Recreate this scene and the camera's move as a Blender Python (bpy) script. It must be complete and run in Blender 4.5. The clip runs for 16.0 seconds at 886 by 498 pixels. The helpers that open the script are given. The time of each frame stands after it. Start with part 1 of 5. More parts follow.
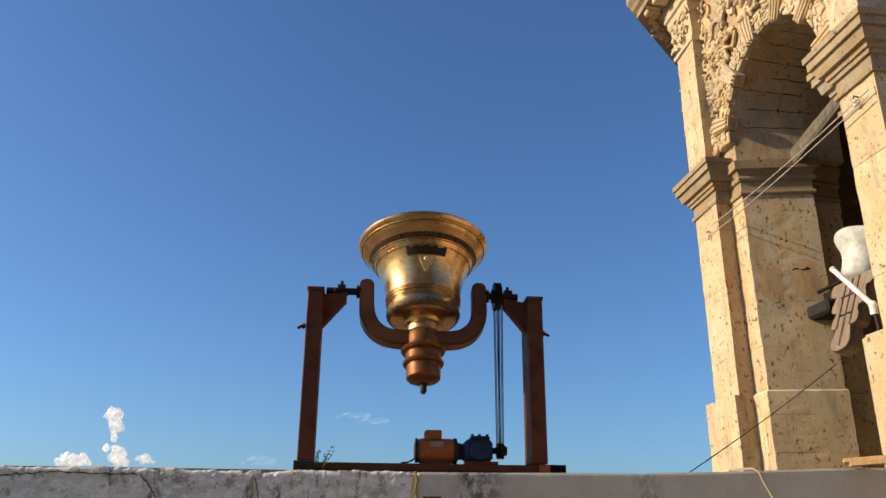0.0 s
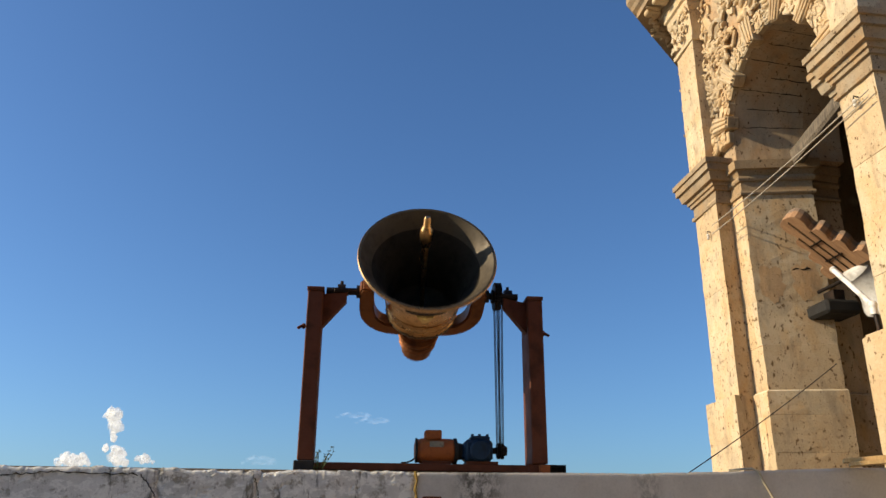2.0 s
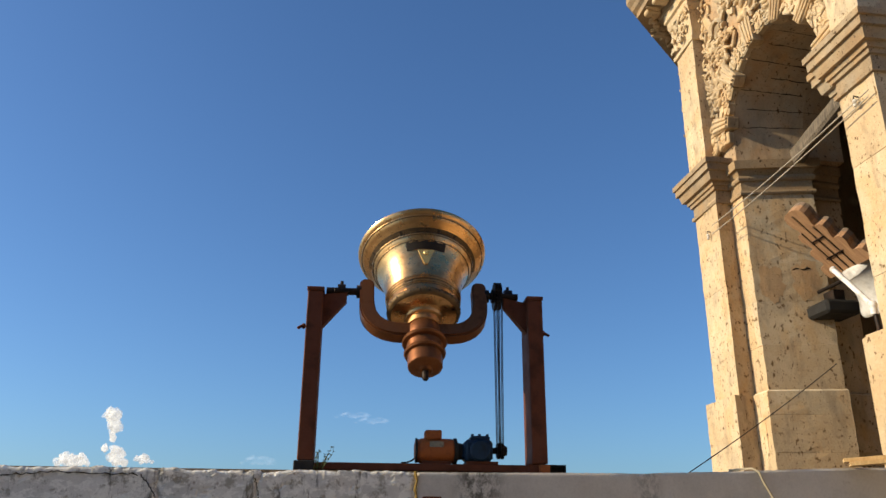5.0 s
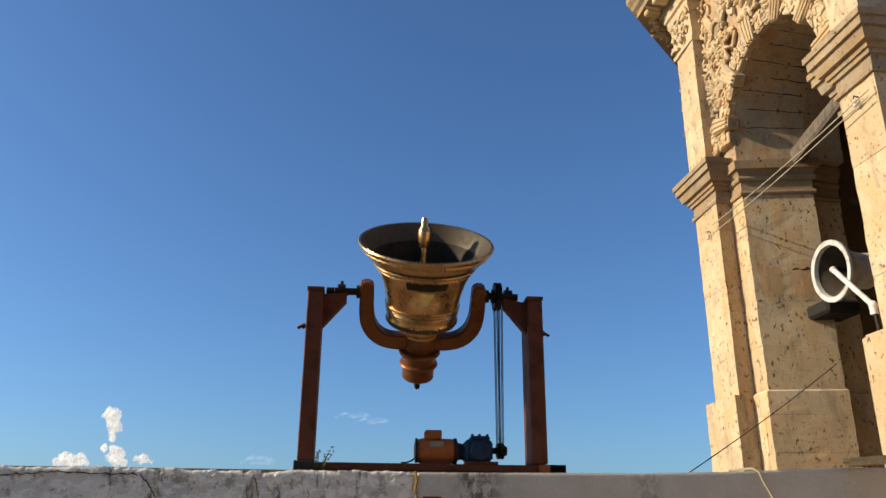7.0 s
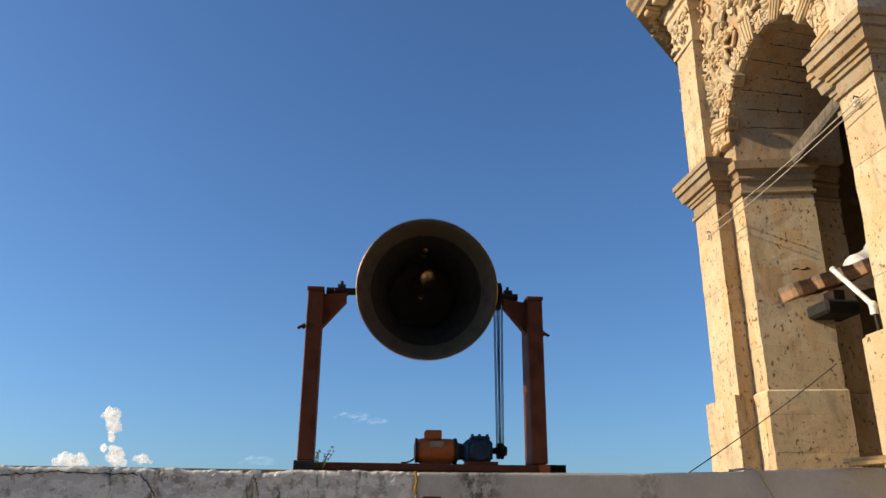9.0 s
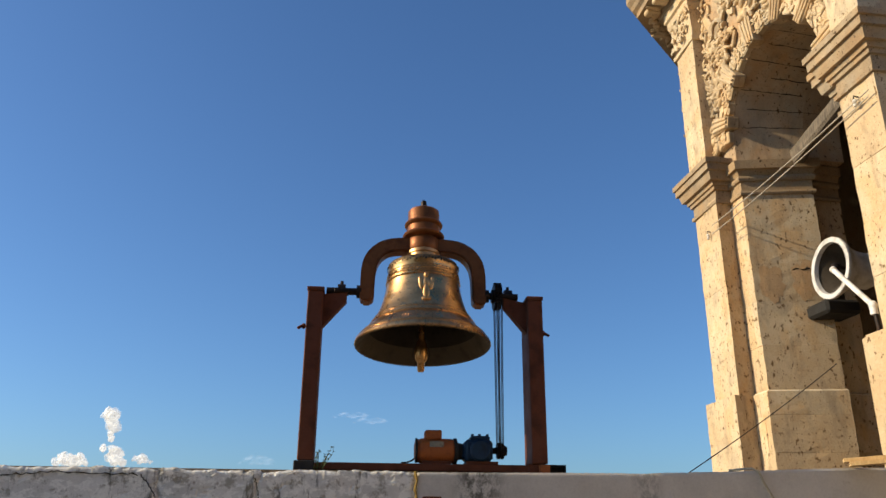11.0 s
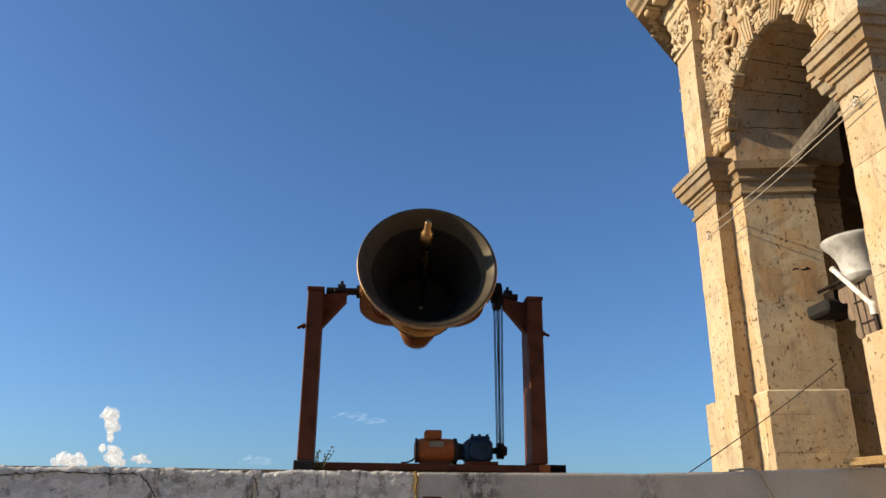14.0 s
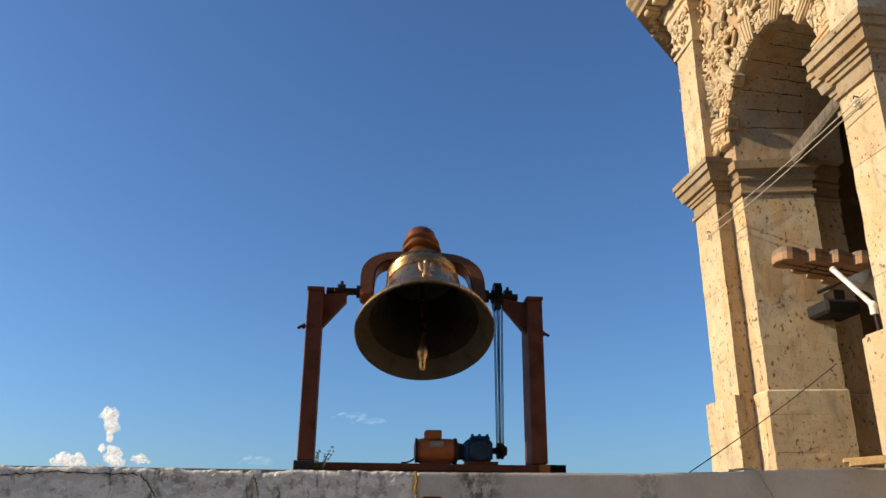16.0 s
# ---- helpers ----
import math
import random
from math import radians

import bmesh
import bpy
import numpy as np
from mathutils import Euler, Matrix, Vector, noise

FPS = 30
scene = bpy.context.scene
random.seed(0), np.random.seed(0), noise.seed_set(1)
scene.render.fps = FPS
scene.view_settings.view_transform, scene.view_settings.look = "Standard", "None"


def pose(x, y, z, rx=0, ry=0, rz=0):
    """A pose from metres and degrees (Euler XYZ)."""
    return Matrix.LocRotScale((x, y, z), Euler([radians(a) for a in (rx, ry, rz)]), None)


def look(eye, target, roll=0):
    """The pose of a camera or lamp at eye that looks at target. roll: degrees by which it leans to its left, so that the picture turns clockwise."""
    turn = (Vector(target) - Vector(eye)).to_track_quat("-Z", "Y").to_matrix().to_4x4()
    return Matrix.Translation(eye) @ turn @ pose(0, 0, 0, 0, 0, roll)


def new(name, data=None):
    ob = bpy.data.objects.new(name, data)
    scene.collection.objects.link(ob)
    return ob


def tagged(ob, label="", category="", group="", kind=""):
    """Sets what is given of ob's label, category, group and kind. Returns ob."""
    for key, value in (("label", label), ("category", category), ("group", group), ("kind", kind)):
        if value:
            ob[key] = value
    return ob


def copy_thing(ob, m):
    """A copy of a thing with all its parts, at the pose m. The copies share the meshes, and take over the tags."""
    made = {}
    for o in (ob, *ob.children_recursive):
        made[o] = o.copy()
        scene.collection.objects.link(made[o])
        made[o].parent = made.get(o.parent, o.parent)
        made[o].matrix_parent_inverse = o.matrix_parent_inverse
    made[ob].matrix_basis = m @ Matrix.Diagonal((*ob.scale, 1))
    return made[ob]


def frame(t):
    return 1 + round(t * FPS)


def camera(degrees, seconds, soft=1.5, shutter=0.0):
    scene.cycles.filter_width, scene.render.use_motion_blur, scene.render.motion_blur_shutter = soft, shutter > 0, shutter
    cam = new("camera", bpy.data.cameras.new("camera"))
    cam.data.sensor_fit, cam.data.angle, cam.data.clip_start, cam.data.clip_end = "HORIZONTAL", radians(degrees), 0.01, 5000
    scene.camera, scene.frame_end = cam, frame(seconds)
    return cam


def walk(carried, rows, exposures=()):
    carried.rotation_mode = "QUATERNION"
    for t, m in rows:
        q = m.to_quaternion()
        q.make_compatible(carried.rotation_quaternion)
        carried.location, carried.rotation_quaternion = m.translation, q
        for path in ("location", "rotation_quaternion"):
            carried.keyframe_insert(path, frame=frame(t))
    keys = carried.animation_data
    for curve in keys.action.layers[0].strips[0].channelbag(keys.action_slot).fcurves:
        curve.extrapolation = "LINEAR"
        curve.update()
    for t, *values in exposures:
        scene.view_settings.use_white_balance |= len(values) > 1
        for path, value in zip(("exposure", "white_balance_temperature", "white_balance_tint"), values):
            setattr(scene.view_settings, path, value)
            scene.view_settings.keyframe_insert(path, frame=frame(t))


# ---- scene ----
# ---- camera ----
cam = camera(58.5, 16.0, soft=1.5, shutter=0.2)
EYE = (0.0, 0.0, 1.4)
CAM_POSE = look(EYE, (0.0, math.cos(radians(20)), 1.4 + math.sin(radians(20))), 0.4)
walk(cam, [(0.0, CAM_POSE), (16.0, CAM_POSE)], exposures=[(0.0, 0.25), (16.0, 0.25)])

# ---- light: low warm sun from the side, clear sky ----
SUN_EL, SUN_AZ = radians(25), radians(4.5)
sun_dir = Vector((-math.cos(SUN_AZ) * math.cos(SUN_EL), -math.sin(SUN_AZ) * math.cos(SUN_EL), math.sin(SUN_EL)))
world = bpy.data.worlds.new("sky_world")
scene.world = world
world.use_nodes = True
wn = world.node_tree
sky = wn.nodes.new("ShaderNodeTexSky")
sky.sky_type = "NISHITA"
sky.sun_disc = False
sky.sun_elevation = SUN_EL
sky.sun_rotation = math.atan2(sun_dir.x, sun_dir.y)
sky.altitude = 0
sky.air_density, sky.dust_density, sky.ozone_density = 1.0, 1.1, 3.2
tint = wn.nodes.new("ShaderNodeMix")
tint.data_type, tint.blend_type = "RGBA", "MULTIPLY"
tint.inputs[0].default_value = 1.0
tint.inputs[7].default_value = (0.69, 0.955, 1.225, 1)
wn.links.new(sky.outputs[0], tint.inputs[6])
wn.links.new(tint.outputs[2], wn.nodes["Background"].inputs[0])
wn.nodes["Background"].inputs[1].default_value = 0.102
sun = new("sun", bpy.data.lights.new("sun", "SUN"))
sun.data.energy, sun.data.angle, sun.data.color = 5.0, radians(0.6), (1.0, 0.82, 0.56)
sun.matrix_world = look(sun_dir * 50, (0, 0, 0))

# ---- materials ----
def material(name):
    m = bpy.data.materials.new(name)
    m.use_nodes = True
    nt = m.node_tree
    return m, nt, nt.nodes["Principled BSDF"]


def node(nt, kind, **inputs):
    nd = nt.nodes.new(kind)
    for k, v in inputs.items():
        sock = nd.inputs[k.replace("_", " ")]
        if hasattr(v, "is_output"):
            nt.links.new(v, sock)
        else:
            sock.default_value = v
    return nd


def coords(nt, scale=(1, 1, 1)):
    tc = nt.nodes.new("ShaderNodeTexCoord")
    mp = node(nt, "ShaderNodeMapping", Vector=tc.outputs["Object"], Scale=scale)
    return mp.outputs[0]


def noise_tex(nt, vec, scale, detail=4.0, rough=0.55):
    return node(nt, "ShaderNodeTexNoise", Vector=vec, Scale=scale, Detail=detail, Roughness=rough).outputs[0]


def ramp(nt, fac, stops):
    r = nt.nodes.new("ShaderNodeValToRGB")
    nt.links.new(fac, r.inputs[0])
    els = r.color_ramp.elements
    while len(els) < len(stops):
        els.new(0.5)
    for e, (p, c) in zip(els, stops):
        e.position = p
        e.color = (c, c, c, 1) if isinstance(c, (int, float)) else (*c, 1)
    return r.outputs[0]


def mix(nt, fac, a, b, mode="MIX"):
    nd = nt.nodes.new("ShaderNodeMix")
    nd.data_type, nd.blend_type = "RGBA", mode
    for sock, v in ((nd.inputs[0], fac), (nd.inputs[6], a), (nd.inputs[7], b)):
        if hasattr(v, "is_output"):
            nt.links.new(v, sock)
        elif isinstance(v, (int, float)):
            sock.default_value = v
        else:
            sock.default_value = (*v, 1)
    return nd.outputs[2]


def bump(nt, height, strength, dist, normal=None):
    b = node(nt, "ShaderNodeBump", Height=height, Strength=strength, Distance=dist)
    if normal is not None:
        nt.links.new(normal, b.inputs["Normal"])
    return b.outputs[0]


def stone_material(name, light, dark, pit=0.5):
    """Pitted tuff: warm blocks with dark holes, stains and a fine grain."""
    m, nt, p = material(name)
    v = coords(nt)
    vz = coords(nt, (1.5, 1.5, 1.0))
    info = nt.nodes.new("ShaderNodeObjectInfo")
    big = noise_tex(nt, v, 1.7, 5, 0.6)
    fine = noise_tex(nt, v, 45, 4, 0.65)
    col = mix(nt, ramp(nt, big, [(0.36, 0), (0.62, 1)]), dark, light)
    tone = noise_tex(nt, coords(nt, (1.0, 1.0, 0.8)), 3.1, 4, 0.6)
    col = mix(nt, ramp(nt, tone, [(0.49, 0.0), (0.62, 0.75)]), col, (light[0] * 0.86, light[1] * 0.66, light[2] * 0.46))
    col = mix(nt, ramp(nt, tone, [(0.34, 0.7), (0.46, 0.0)]), col, (0.33, 0.285, 0.215))
    col = mix(nt, ramp(nt, info.outputs["Random"], [(0.0, 0.0), (0.4, 0.1), (1.0, 0.75)]), col, (light[0] * 0.70, light[1] * 0.60, light[2] * 0.50))
    col = mix(nt, ramp(nt, fine, [(0.3, 0.0), (0.75, 0.35)]), col, (light[0] * 1.12, light[1] * 1.12, light[2] * 1.12))
    hole = noise_tex(nt, vz, 17, 3, 0.6)
    gate = noise_tex(nt, v, 3.5, 3, 0.6)
    lim = 0.66 - 0.055 * pit
    gated = mix(nt, 1.0, ramp(nt, hole, [(lim, 0.0), (lim + 0.035, 1.0)]), ramp(nt, gate, [(0.36, 0.1), (0.50, 1.0)]), "MULTIPLY")
    fine_hole = ramp(nt, noise_tex(nt, v, 60, 2, 0.5), [(0.66, 0.0), (0.70, 0.7)])
    gated = mix(nt, 1.0, gated, fine_hole, "LIGHTEN")
    col = mix(nt, gated, col, (dark[0] * 0.34, dark[1] * 0.27, dark[2] * 0.2))
    stain = noise_tex(nt, coords(nt, (2.2, 2.2, 0.7)), 2.3, 6, 0.7)
    col = mix(nt, ramp(nt, stain, [(0.52, 0.0), (0.72, 0.6)]), col, (0.19, 0.145, 0.10))
    nt.links.new(col, p.inputs["Base Color"])
    p.inputs["Roughness"].default_value = 0.92
    p.inputs["Specular IOR Level"].default_value = 0.2
    h = bump(nt, gated, -1.0, 0.03)
    nt.links.new(bump(nt, fine, 0.35, 0.012, h), p.inputs["Normal"])
    return m


def paint_material(name, base, worn, rough=0.55, metal=0.0, scale=9.0, amount=(0.5, 0.72), bumps=0.25):
    """Paint or rusty metal with patchy wear at two scales."""
    m, nt, p = material(name)
    v = coords(nt)
    a = noise_tex(nt, v, scale, 6, 0.65)
    b = noise_tex(nt, v, scale * 9, 3, 0.6)
    col = mix(nt, ramp(nt, a, [(amount[0], 0.0), (amount[1], 1.0)]), base, worn)
    col = mix(nt, ramp(nt, b, [(0.35, 0.0), (0.8, 0.35)]), col, tuple(c * 0.55 for c in base))
    nt.links.new(col, p.inputs["Base Color"])
    nt.links.new(ramp(nt, a, [(0.3, rough - 0.1), (0.7, min(1, rough + 0.2))]), p.inputs["Roughness"])
    p.inputs["Metallic"].default_value = metal
    p.inputs["Specular IOR Level"].default_value = 0.3
    nt.links.new(bump(nt, b, bumps, 0.004), p.inputs["Normal"])
    return m


def wall_material(name="limewash", smooth=False):
    """Old limewash over masonry: chalky white, grey weathering, mould and bare patches."""
    m, nt, p = material(name)
    v = coords(nt)
    a = noise_tex(nt, v, 2.6, 7, 0.7)
    b = noise_tex(nt, v, 9, 7, 0.75)
    c = noise_tex(nt, v, 60, 4, 0.65)
    drip = noise_tex(nt, coords(nt, (3.4, 3.4, 0.8)), 2.1, 6, 0.7)
    flake = noise_tex(nt, coords(nt, (1, 1, 1.5)), 11, 5, 0.7)
    if smooth:
        col = mix(nt, ramp(nt, a, [(0.38, 0.0), (0.62, 1.0)]), (0.62, 0.59, 0.53), (0.52, 0.49, 0.435))
        col = mix(nt, ramp(nt, flake, [(0.56, 0.0), (0.66, 0.4)]), col, (0.68, 0.63, 0.55))
        col = mix(nt, ramp(nt, b, [(0.62, 0.0), (0.72, 0.55)]), col, (0.30, 0.245, 0.17))
        col = mix(nt, ramp(nt, drip, [(0.62, 0.0), (0.72, 0.6)]), col, (0.13, 0.11, 0.085))
        # two mould blooms with ragged edges
        sep = node(nt, "ShaderNodeSeparateXYZ", Vector=v)
        speck = ramp(nt, noise_tex(nt, coords(nt, (1, 1, 0.7)), 15, 7, 0.8), [(0.44, 0.0), (0.56, 1.0)])
        for x0, x1, x2, x3, amount in ((0.06, 0.16, 0.30, 0.44, 0.85), (1.22, 1.32, 1.38, 1.46, 0.5)):
            r0 = node(nt, "ShaderNodeMapRange")
            r0.inputs[1].default_value, r0.inputs[2].default_value = x0, x1
            r1 = node(nt, "ShaderNodeMapRange")
            r1.inputs[1].default_value, r1.inputs[2].default_value = x3, x2
            nt.links.new(sep.outputs[0], r0.inputs[0])
            nt.links.new(sep.outputs[0], r1.inputs[0])
            band = mix(nt, 1.0, r0.outputs[0], r1.outputs[0], "MULTIPLY")
            band = mix(nt, 1.0, band, speck, "MULTIPLY")
            col = mix(nt, ramp(nt, band, [(0.0, 0.0), (1.0, amount)]), col, (0.07, 0.065, 0.05))
    else:
        col = mix(nt, ramp(nt, a, [(0.38, 0.0), (0.62, 1.0)]), (0.74, 0.71, 0.65), (0.60, 0.575, 0.52))
        col = mix(nt, ramp(nt, flake, [(0.50, 0.0), (0.54, 0.85)]), col, (0.86, 0.83, 0.76))
        col = mix(nt, ramp(nt, b, [(0.54, 0.0), (0.59, 0.75)]), col, (0.30, 0.265, 0.205))
        col = mix(nt, ramp(nt, drip, [(0.56, 0.0), (0.62, 0.85)]), col, (0.11, 0.098, 0.076))
    col = mix(nt, ramp(nt, c, [(0.45, 0.0), (0.75, 0.16)]), col, (0.17, 0.155, 0.125))
    nt.links.new(col, p.inputs["Base Color"])
    p.inputs["Roughness"].default_value = 0.95
    p.inputs["Specular IOR Level"].default_value = 0.15
    h = bump(nt, flake, 0.12 if smooth else 0.3, 0.012)
    nt.links.new(bump(nt, c, 0.25, 0.004, h), p.inputs["Normal"])
    return m


def bronze_material(name, rough):
    m, nt, p = material(name)
    v = coords(nt)
    a = noise_tex(nt, coords(nt, (1, 1, 2.5)), 5, 6, 0.6)
    b = noise_tex(nt, v, 70, 3, 0.6)
    c = noise_tex(nt, v, 14, 5, 0.65)
    col = mix(nt, ramp(nt, a, [(0.36, 0.0), (0.66, 1.0)]), (0.66, 0.395, 0.175), (0.45, 0.255, 0.105))
    col = mix(nt, ramp(nt, c, [(0.56, 0.0), (0.72, 0.7)]), col, (0.20, 0.115, 0.05))
    nt.links.new(col, p.inputs["Base Color"])
    p.inputs["Metallic"].default_value = 1.0
    nt.links.new(ramp(nt, c, [(0.35, rough - 0.04), (0.72, rough + 0.10)]), p.inputs["Roughness"])
    nt.links.new(bump(nt, b, 0.05, 0.003, bump(nt, a, 0.10, 0.02)), p.inputs["Normal"])
    return m


def wood_material(name, light, dark, rough=0.8):
    m, nt, p = material(name)
    g = noise_tex(nt, coords(nt, (14, 14, 1.2)), 4, 6, 0.65)
    f = noise_tex(nt, coords(nt, (60, 60, 5)), 6, 3, 0.6)
    col = mix(nt, ramp(nt, g, [(0.35, 0.0), (0.66, 1.0)]), light, dark)
    nt.links.new(col, p.inputs["Base Color"])
    p.inputs["Roughness"].default_value = rough
    nt.links.new(bump(nt, f, 0.35, 0.004), p.inputs["Normal"])
    return m


SOFFIT = stone_material("brown_soffit_plaster", (0.50, 0.375, 0.24), (0.33, 0.24, 0.15), pit=0.7)
FLOORSTONE = stone_material("terrace_stone", (0.30, 0.25, 0.18), (0.22, 0.18, 0.13))
STONE = stone_material("pitted_tuff", (0.65, 0.525, 0.345), (0.48, 0.365, 0.225), pit=1.0)
CARVED = stone_material("carved_tuff", (0.64, 0.515, 0.335), (0.48, 0.365, 0.225), pit=0.2)
WEATHERED = stone_material("weathered_moulding", (0.43, 0.335, 0.215), (0.19, 0.14, 0.09), pit=0.3)
MORTAR = stone_material("mortar", (0.46, 0.38, 0.27), (0.33, 0.26, 0.17))
# chamber stone coloured dark to deepen the shade inside the tower
DIM = stone_material("shade_dark_chamber_stone", (0.17, 0.13, 0.088), (0.10, 0.076, 0.05), pit=0.3)
# stone of the two unseen walls added for reflected light
BOUNCE_STONE = stone_material("warm_bounce_wall", (0.60, 0.49, 0.33), (0.46, 0.36, 0.23), pit=0.3)
FILLET = stone_material("pale_fillet", (0.72, 0.63, 0.46), (0.6, 0.5, 0.35), pit=-1.0)
LIME = wall_material()
PLASTER = wall_material("grey_stained_plaster", True)
DECK = paint_material("roof_tiles", (0.21, 0.18, 0.145), (0.14, 0.12, 0.10), 0.9, scale=1.5)
EARTH = paint_material("town_ground", (0.16, 0.135, 0.10), (0.08, 0.095, 0.05), 0.95, scale=0.05)
BRONZE = bronze_material("polished_bronze", 0.285)
DULL = bronze_material("dull_bronze", 0.42)
GILT = paint_material("gilt_crest", (0.80, 0.58, 0.22), (0.55, 0.36, 0.12), 0.35, metal=0.5)
BARE = stone_material("bare_orange_tuff", (0.62, 0.435, 0.245), (0.52, 0.345, 0.185), pit=0.3)
# bell inside coloured near black for shade, lip paler for its sunlit crescent
BRONZE_IN = paint_material("shade_dark_bronze_inside", (0.030, 0.024, 0.017), (0.018, 0.014, 0.010), 0.7, metal=0.5)
INNER_LIP = paint_material("sunlit_bronze_lip", (0.075, 0.058, 0.036), (0.045, 0.034, 0.022), 0.55, metal=0.2)
PATINA = paint_material("dark_patina", (0.13, 0.085, 0.045), (0.22, 0.14, 0.06), 0.5, metal=0.8)
BLACKENED = paint_material("blackened_bronze", (0.035, 0.027, 0.02), (0.07, 0.05, 0.03), 0.55, metal=0.6)
RUST = paint_material("rusty_red_oxide", (0.115, 0.033, 0.013), (0.06, 0.02, 0.01), 0.7, scale=7)
YOKE = paint_material("yoke_brown_iron", (0.195, 0.072, 0.024), (0.095, 0.035, 0.013), 0.42, metal=0.6, scale=8)
STEEL = paint_material("greasy_dark_steel", (0.026, 0.02, 0.017), (0.06, 0.036, 0.024), 0.5, metal=0.7)
RUBBER = paint_material("black_feet", (0.018, 0.017, 0.016), (0.03, 0.026, 0.022), 0.75)
ORANGE = paint_material("orange_motor_paint", (0.30, 0.085, 0.02), (0.13, 0.045, 0.02), 0.55, scale=12)
BLUE = paint_material("blue_gearbox_paint", (0.005, 0.027, 0.062), (0.008, 0.012, 0.018), 0.5, scale=12)
PLATE = paint_material("grey_type_plate", (0.24, 0.23, 0.19), (0.10, 0.09, 0.07), 0.45, metal=0.4, scale=40)
WHITE = paint_material("white_bell_paint", (0.62, 0.60, 0.56), (0.34, 0.31, 0.27), 0.45, scale=6, amount=(0.46, 0.68))
# small bell's brown inside, its paint darkened further for the shade within
BELL_IN = paint_material("shade_dark_brown_inside", (0.060, 0.046, 0.032), (0.035, 0.027, 0.019), 0.8, scale=6)
PIPE = paint_material("white_pipe_paint", (0.78, 0.75, 0.70), (0.42, 0.37, 0.31), 0.5, scale=14)
WOOD = wood_material("weathered_mesquite", (0.44, 0.25, 0.125), (0.26, 0.14, 0.07))
GREYWOOD = wood_material("grey_brown_mesquite", (0.27, 0.185, 0.12), (0.13, 0.09, 0.06))
OLDWOOD = wood_material("grey_old_timber", (0.17, 0.135, 0.095), (0.05, 0.038, 0.026))
PINE = wood_material("fresh_pine", (0.62, 0.42, 0.19), (0.5, 0.31, 0.12), 0.7)
CABLE = paint_material("black_cable", (0.03, 0.027, 0.024), (0.05, 0.04, 0.03), 0.6)
ROPE = paint_material("cream_rope", (0.50, 0.43, 0.30), (0.36, 0.30, 0.2), 0.85, scale=60)
WIRE = paint_material("grey_wire", (0.42, 0.37, 0.29), (0.25, 0.22, 0.18), 0.6, scale=20)
CERAMIC = paint_material("ceramic", (0.72, 0.68, 0.60), (0.10, 0.08, 0.06), 0.35, scale=50)
WEED = paint_material("weed_leaf", (0.075, 0.095, 0.028), (0.12, 0.10, 0.04), 0.7, scale=30)
MOSS = paint_material("ochre_mortar", (0.34, 0.225, 0.06), (0.17, 0.12, 0.05), 0.95, scale=20)


def cloud_material():
    m, nt, p = material("cloud_white")
    p.inputs["Base Color"].default_value = (0.70, 0.69, 0.66, 1)
    p.inputs["Roughness"].default_value = 1.0
    p.inputs["Specular IOR Level"].default_value = 0.0
    a = noise_tex(nt, coords(nt), 0.045, 4, 0.6)
    nt.links.new(ramp(nt, a, [(0.32, 0.10), (0.62, 0.50)]), p.inputs["Alpha"])
    # glow stands in for sunlight scattered through the cloud
    p.inputs["Emission Color"].default_value = (0.90, 0.86, 0.80, 1)
    p.inputs["Emission Strength"].default_value = 0.42
    return m


def wisp_material():
    m, nt, p = material("cloud_wisp")
    p.inputs["Base Color"].default_value = (0.85, 0.87, 0.9, 1)
    p.inputs["Roughness"].default_value = 1.0
    p.inputs["Specular IOR Level"].default_value = 0.0
    a = noise_tex(nt, coords(nt, (1, 2.5, 1)), 0.05, 5, 0.65)
    nt.links.new(ramp(nt, a, [(0.44, 0.0), (0.78, 0.15)]), p.inputs["Alpha"])
    # the wisp glows in place of light passing through it
    p.inputs["Emission Color"].default_value = (0.75, 0.83, 0.95, 1)
    p.inputs["Emission Strength"].default_value = 0.75
    return m


CLOUD, WISP = cloud_material(), wisp_material()

# ---- mesh tools ----
def part(name, bm, mat, parent=None, label="", smooth=False, at=None):
    me = bpy.data.meshes.new(name)
    bmesh.ops.recalc_face_normals(bm, faces=bm.faces)
    bm.to_mesh(me)
    bm.free()
    for f in me.polygons:
        f.use_smooth = smooth
    if smooth:
        me.set_sharp_from_angle(angle=radians(38))
    me.materials.append(mat)
    ob = new(name, me)
    if parent is not None:
        ob.parent = parent
    if at is not None:
        ob.matrix_basis = at
    if label:
        tagged(ob, label)
    return ob


def thing(name, m, label, category, group="", kind=""):
    ob = new(name)
    ob.empty_display_size = 0.1
    ob.matrix_basis = m
    return tagged(ob, label, category, group, kind)


def box(bm, x0, x1, y0, y1, z0, z1, bevel=0.0, m=None):
    vs = bmesh.ops.create_cube(bm, size=1.0)["verts"]
    for v in vs:
        v.co = Vector((x0 + (v.co.x + 0.5) * (x1 - x0), y0 + (v.co.y + 0.5) * (y1 - y0), z0 + (v.co.z + 0.5) * (z1 - z0)))
        if m is not None:
            v.co = m @ v.co
    if bevel:
        es = {e for v in vs for e in v.link_edges}
        bmesh.ops.bevel(bm, geom=list(es), offset=bevel, segments=1, affect="EDGES")
    return bm


def boxed(*args, **kw):
    return box(bmesh.new(), *args, **kw)


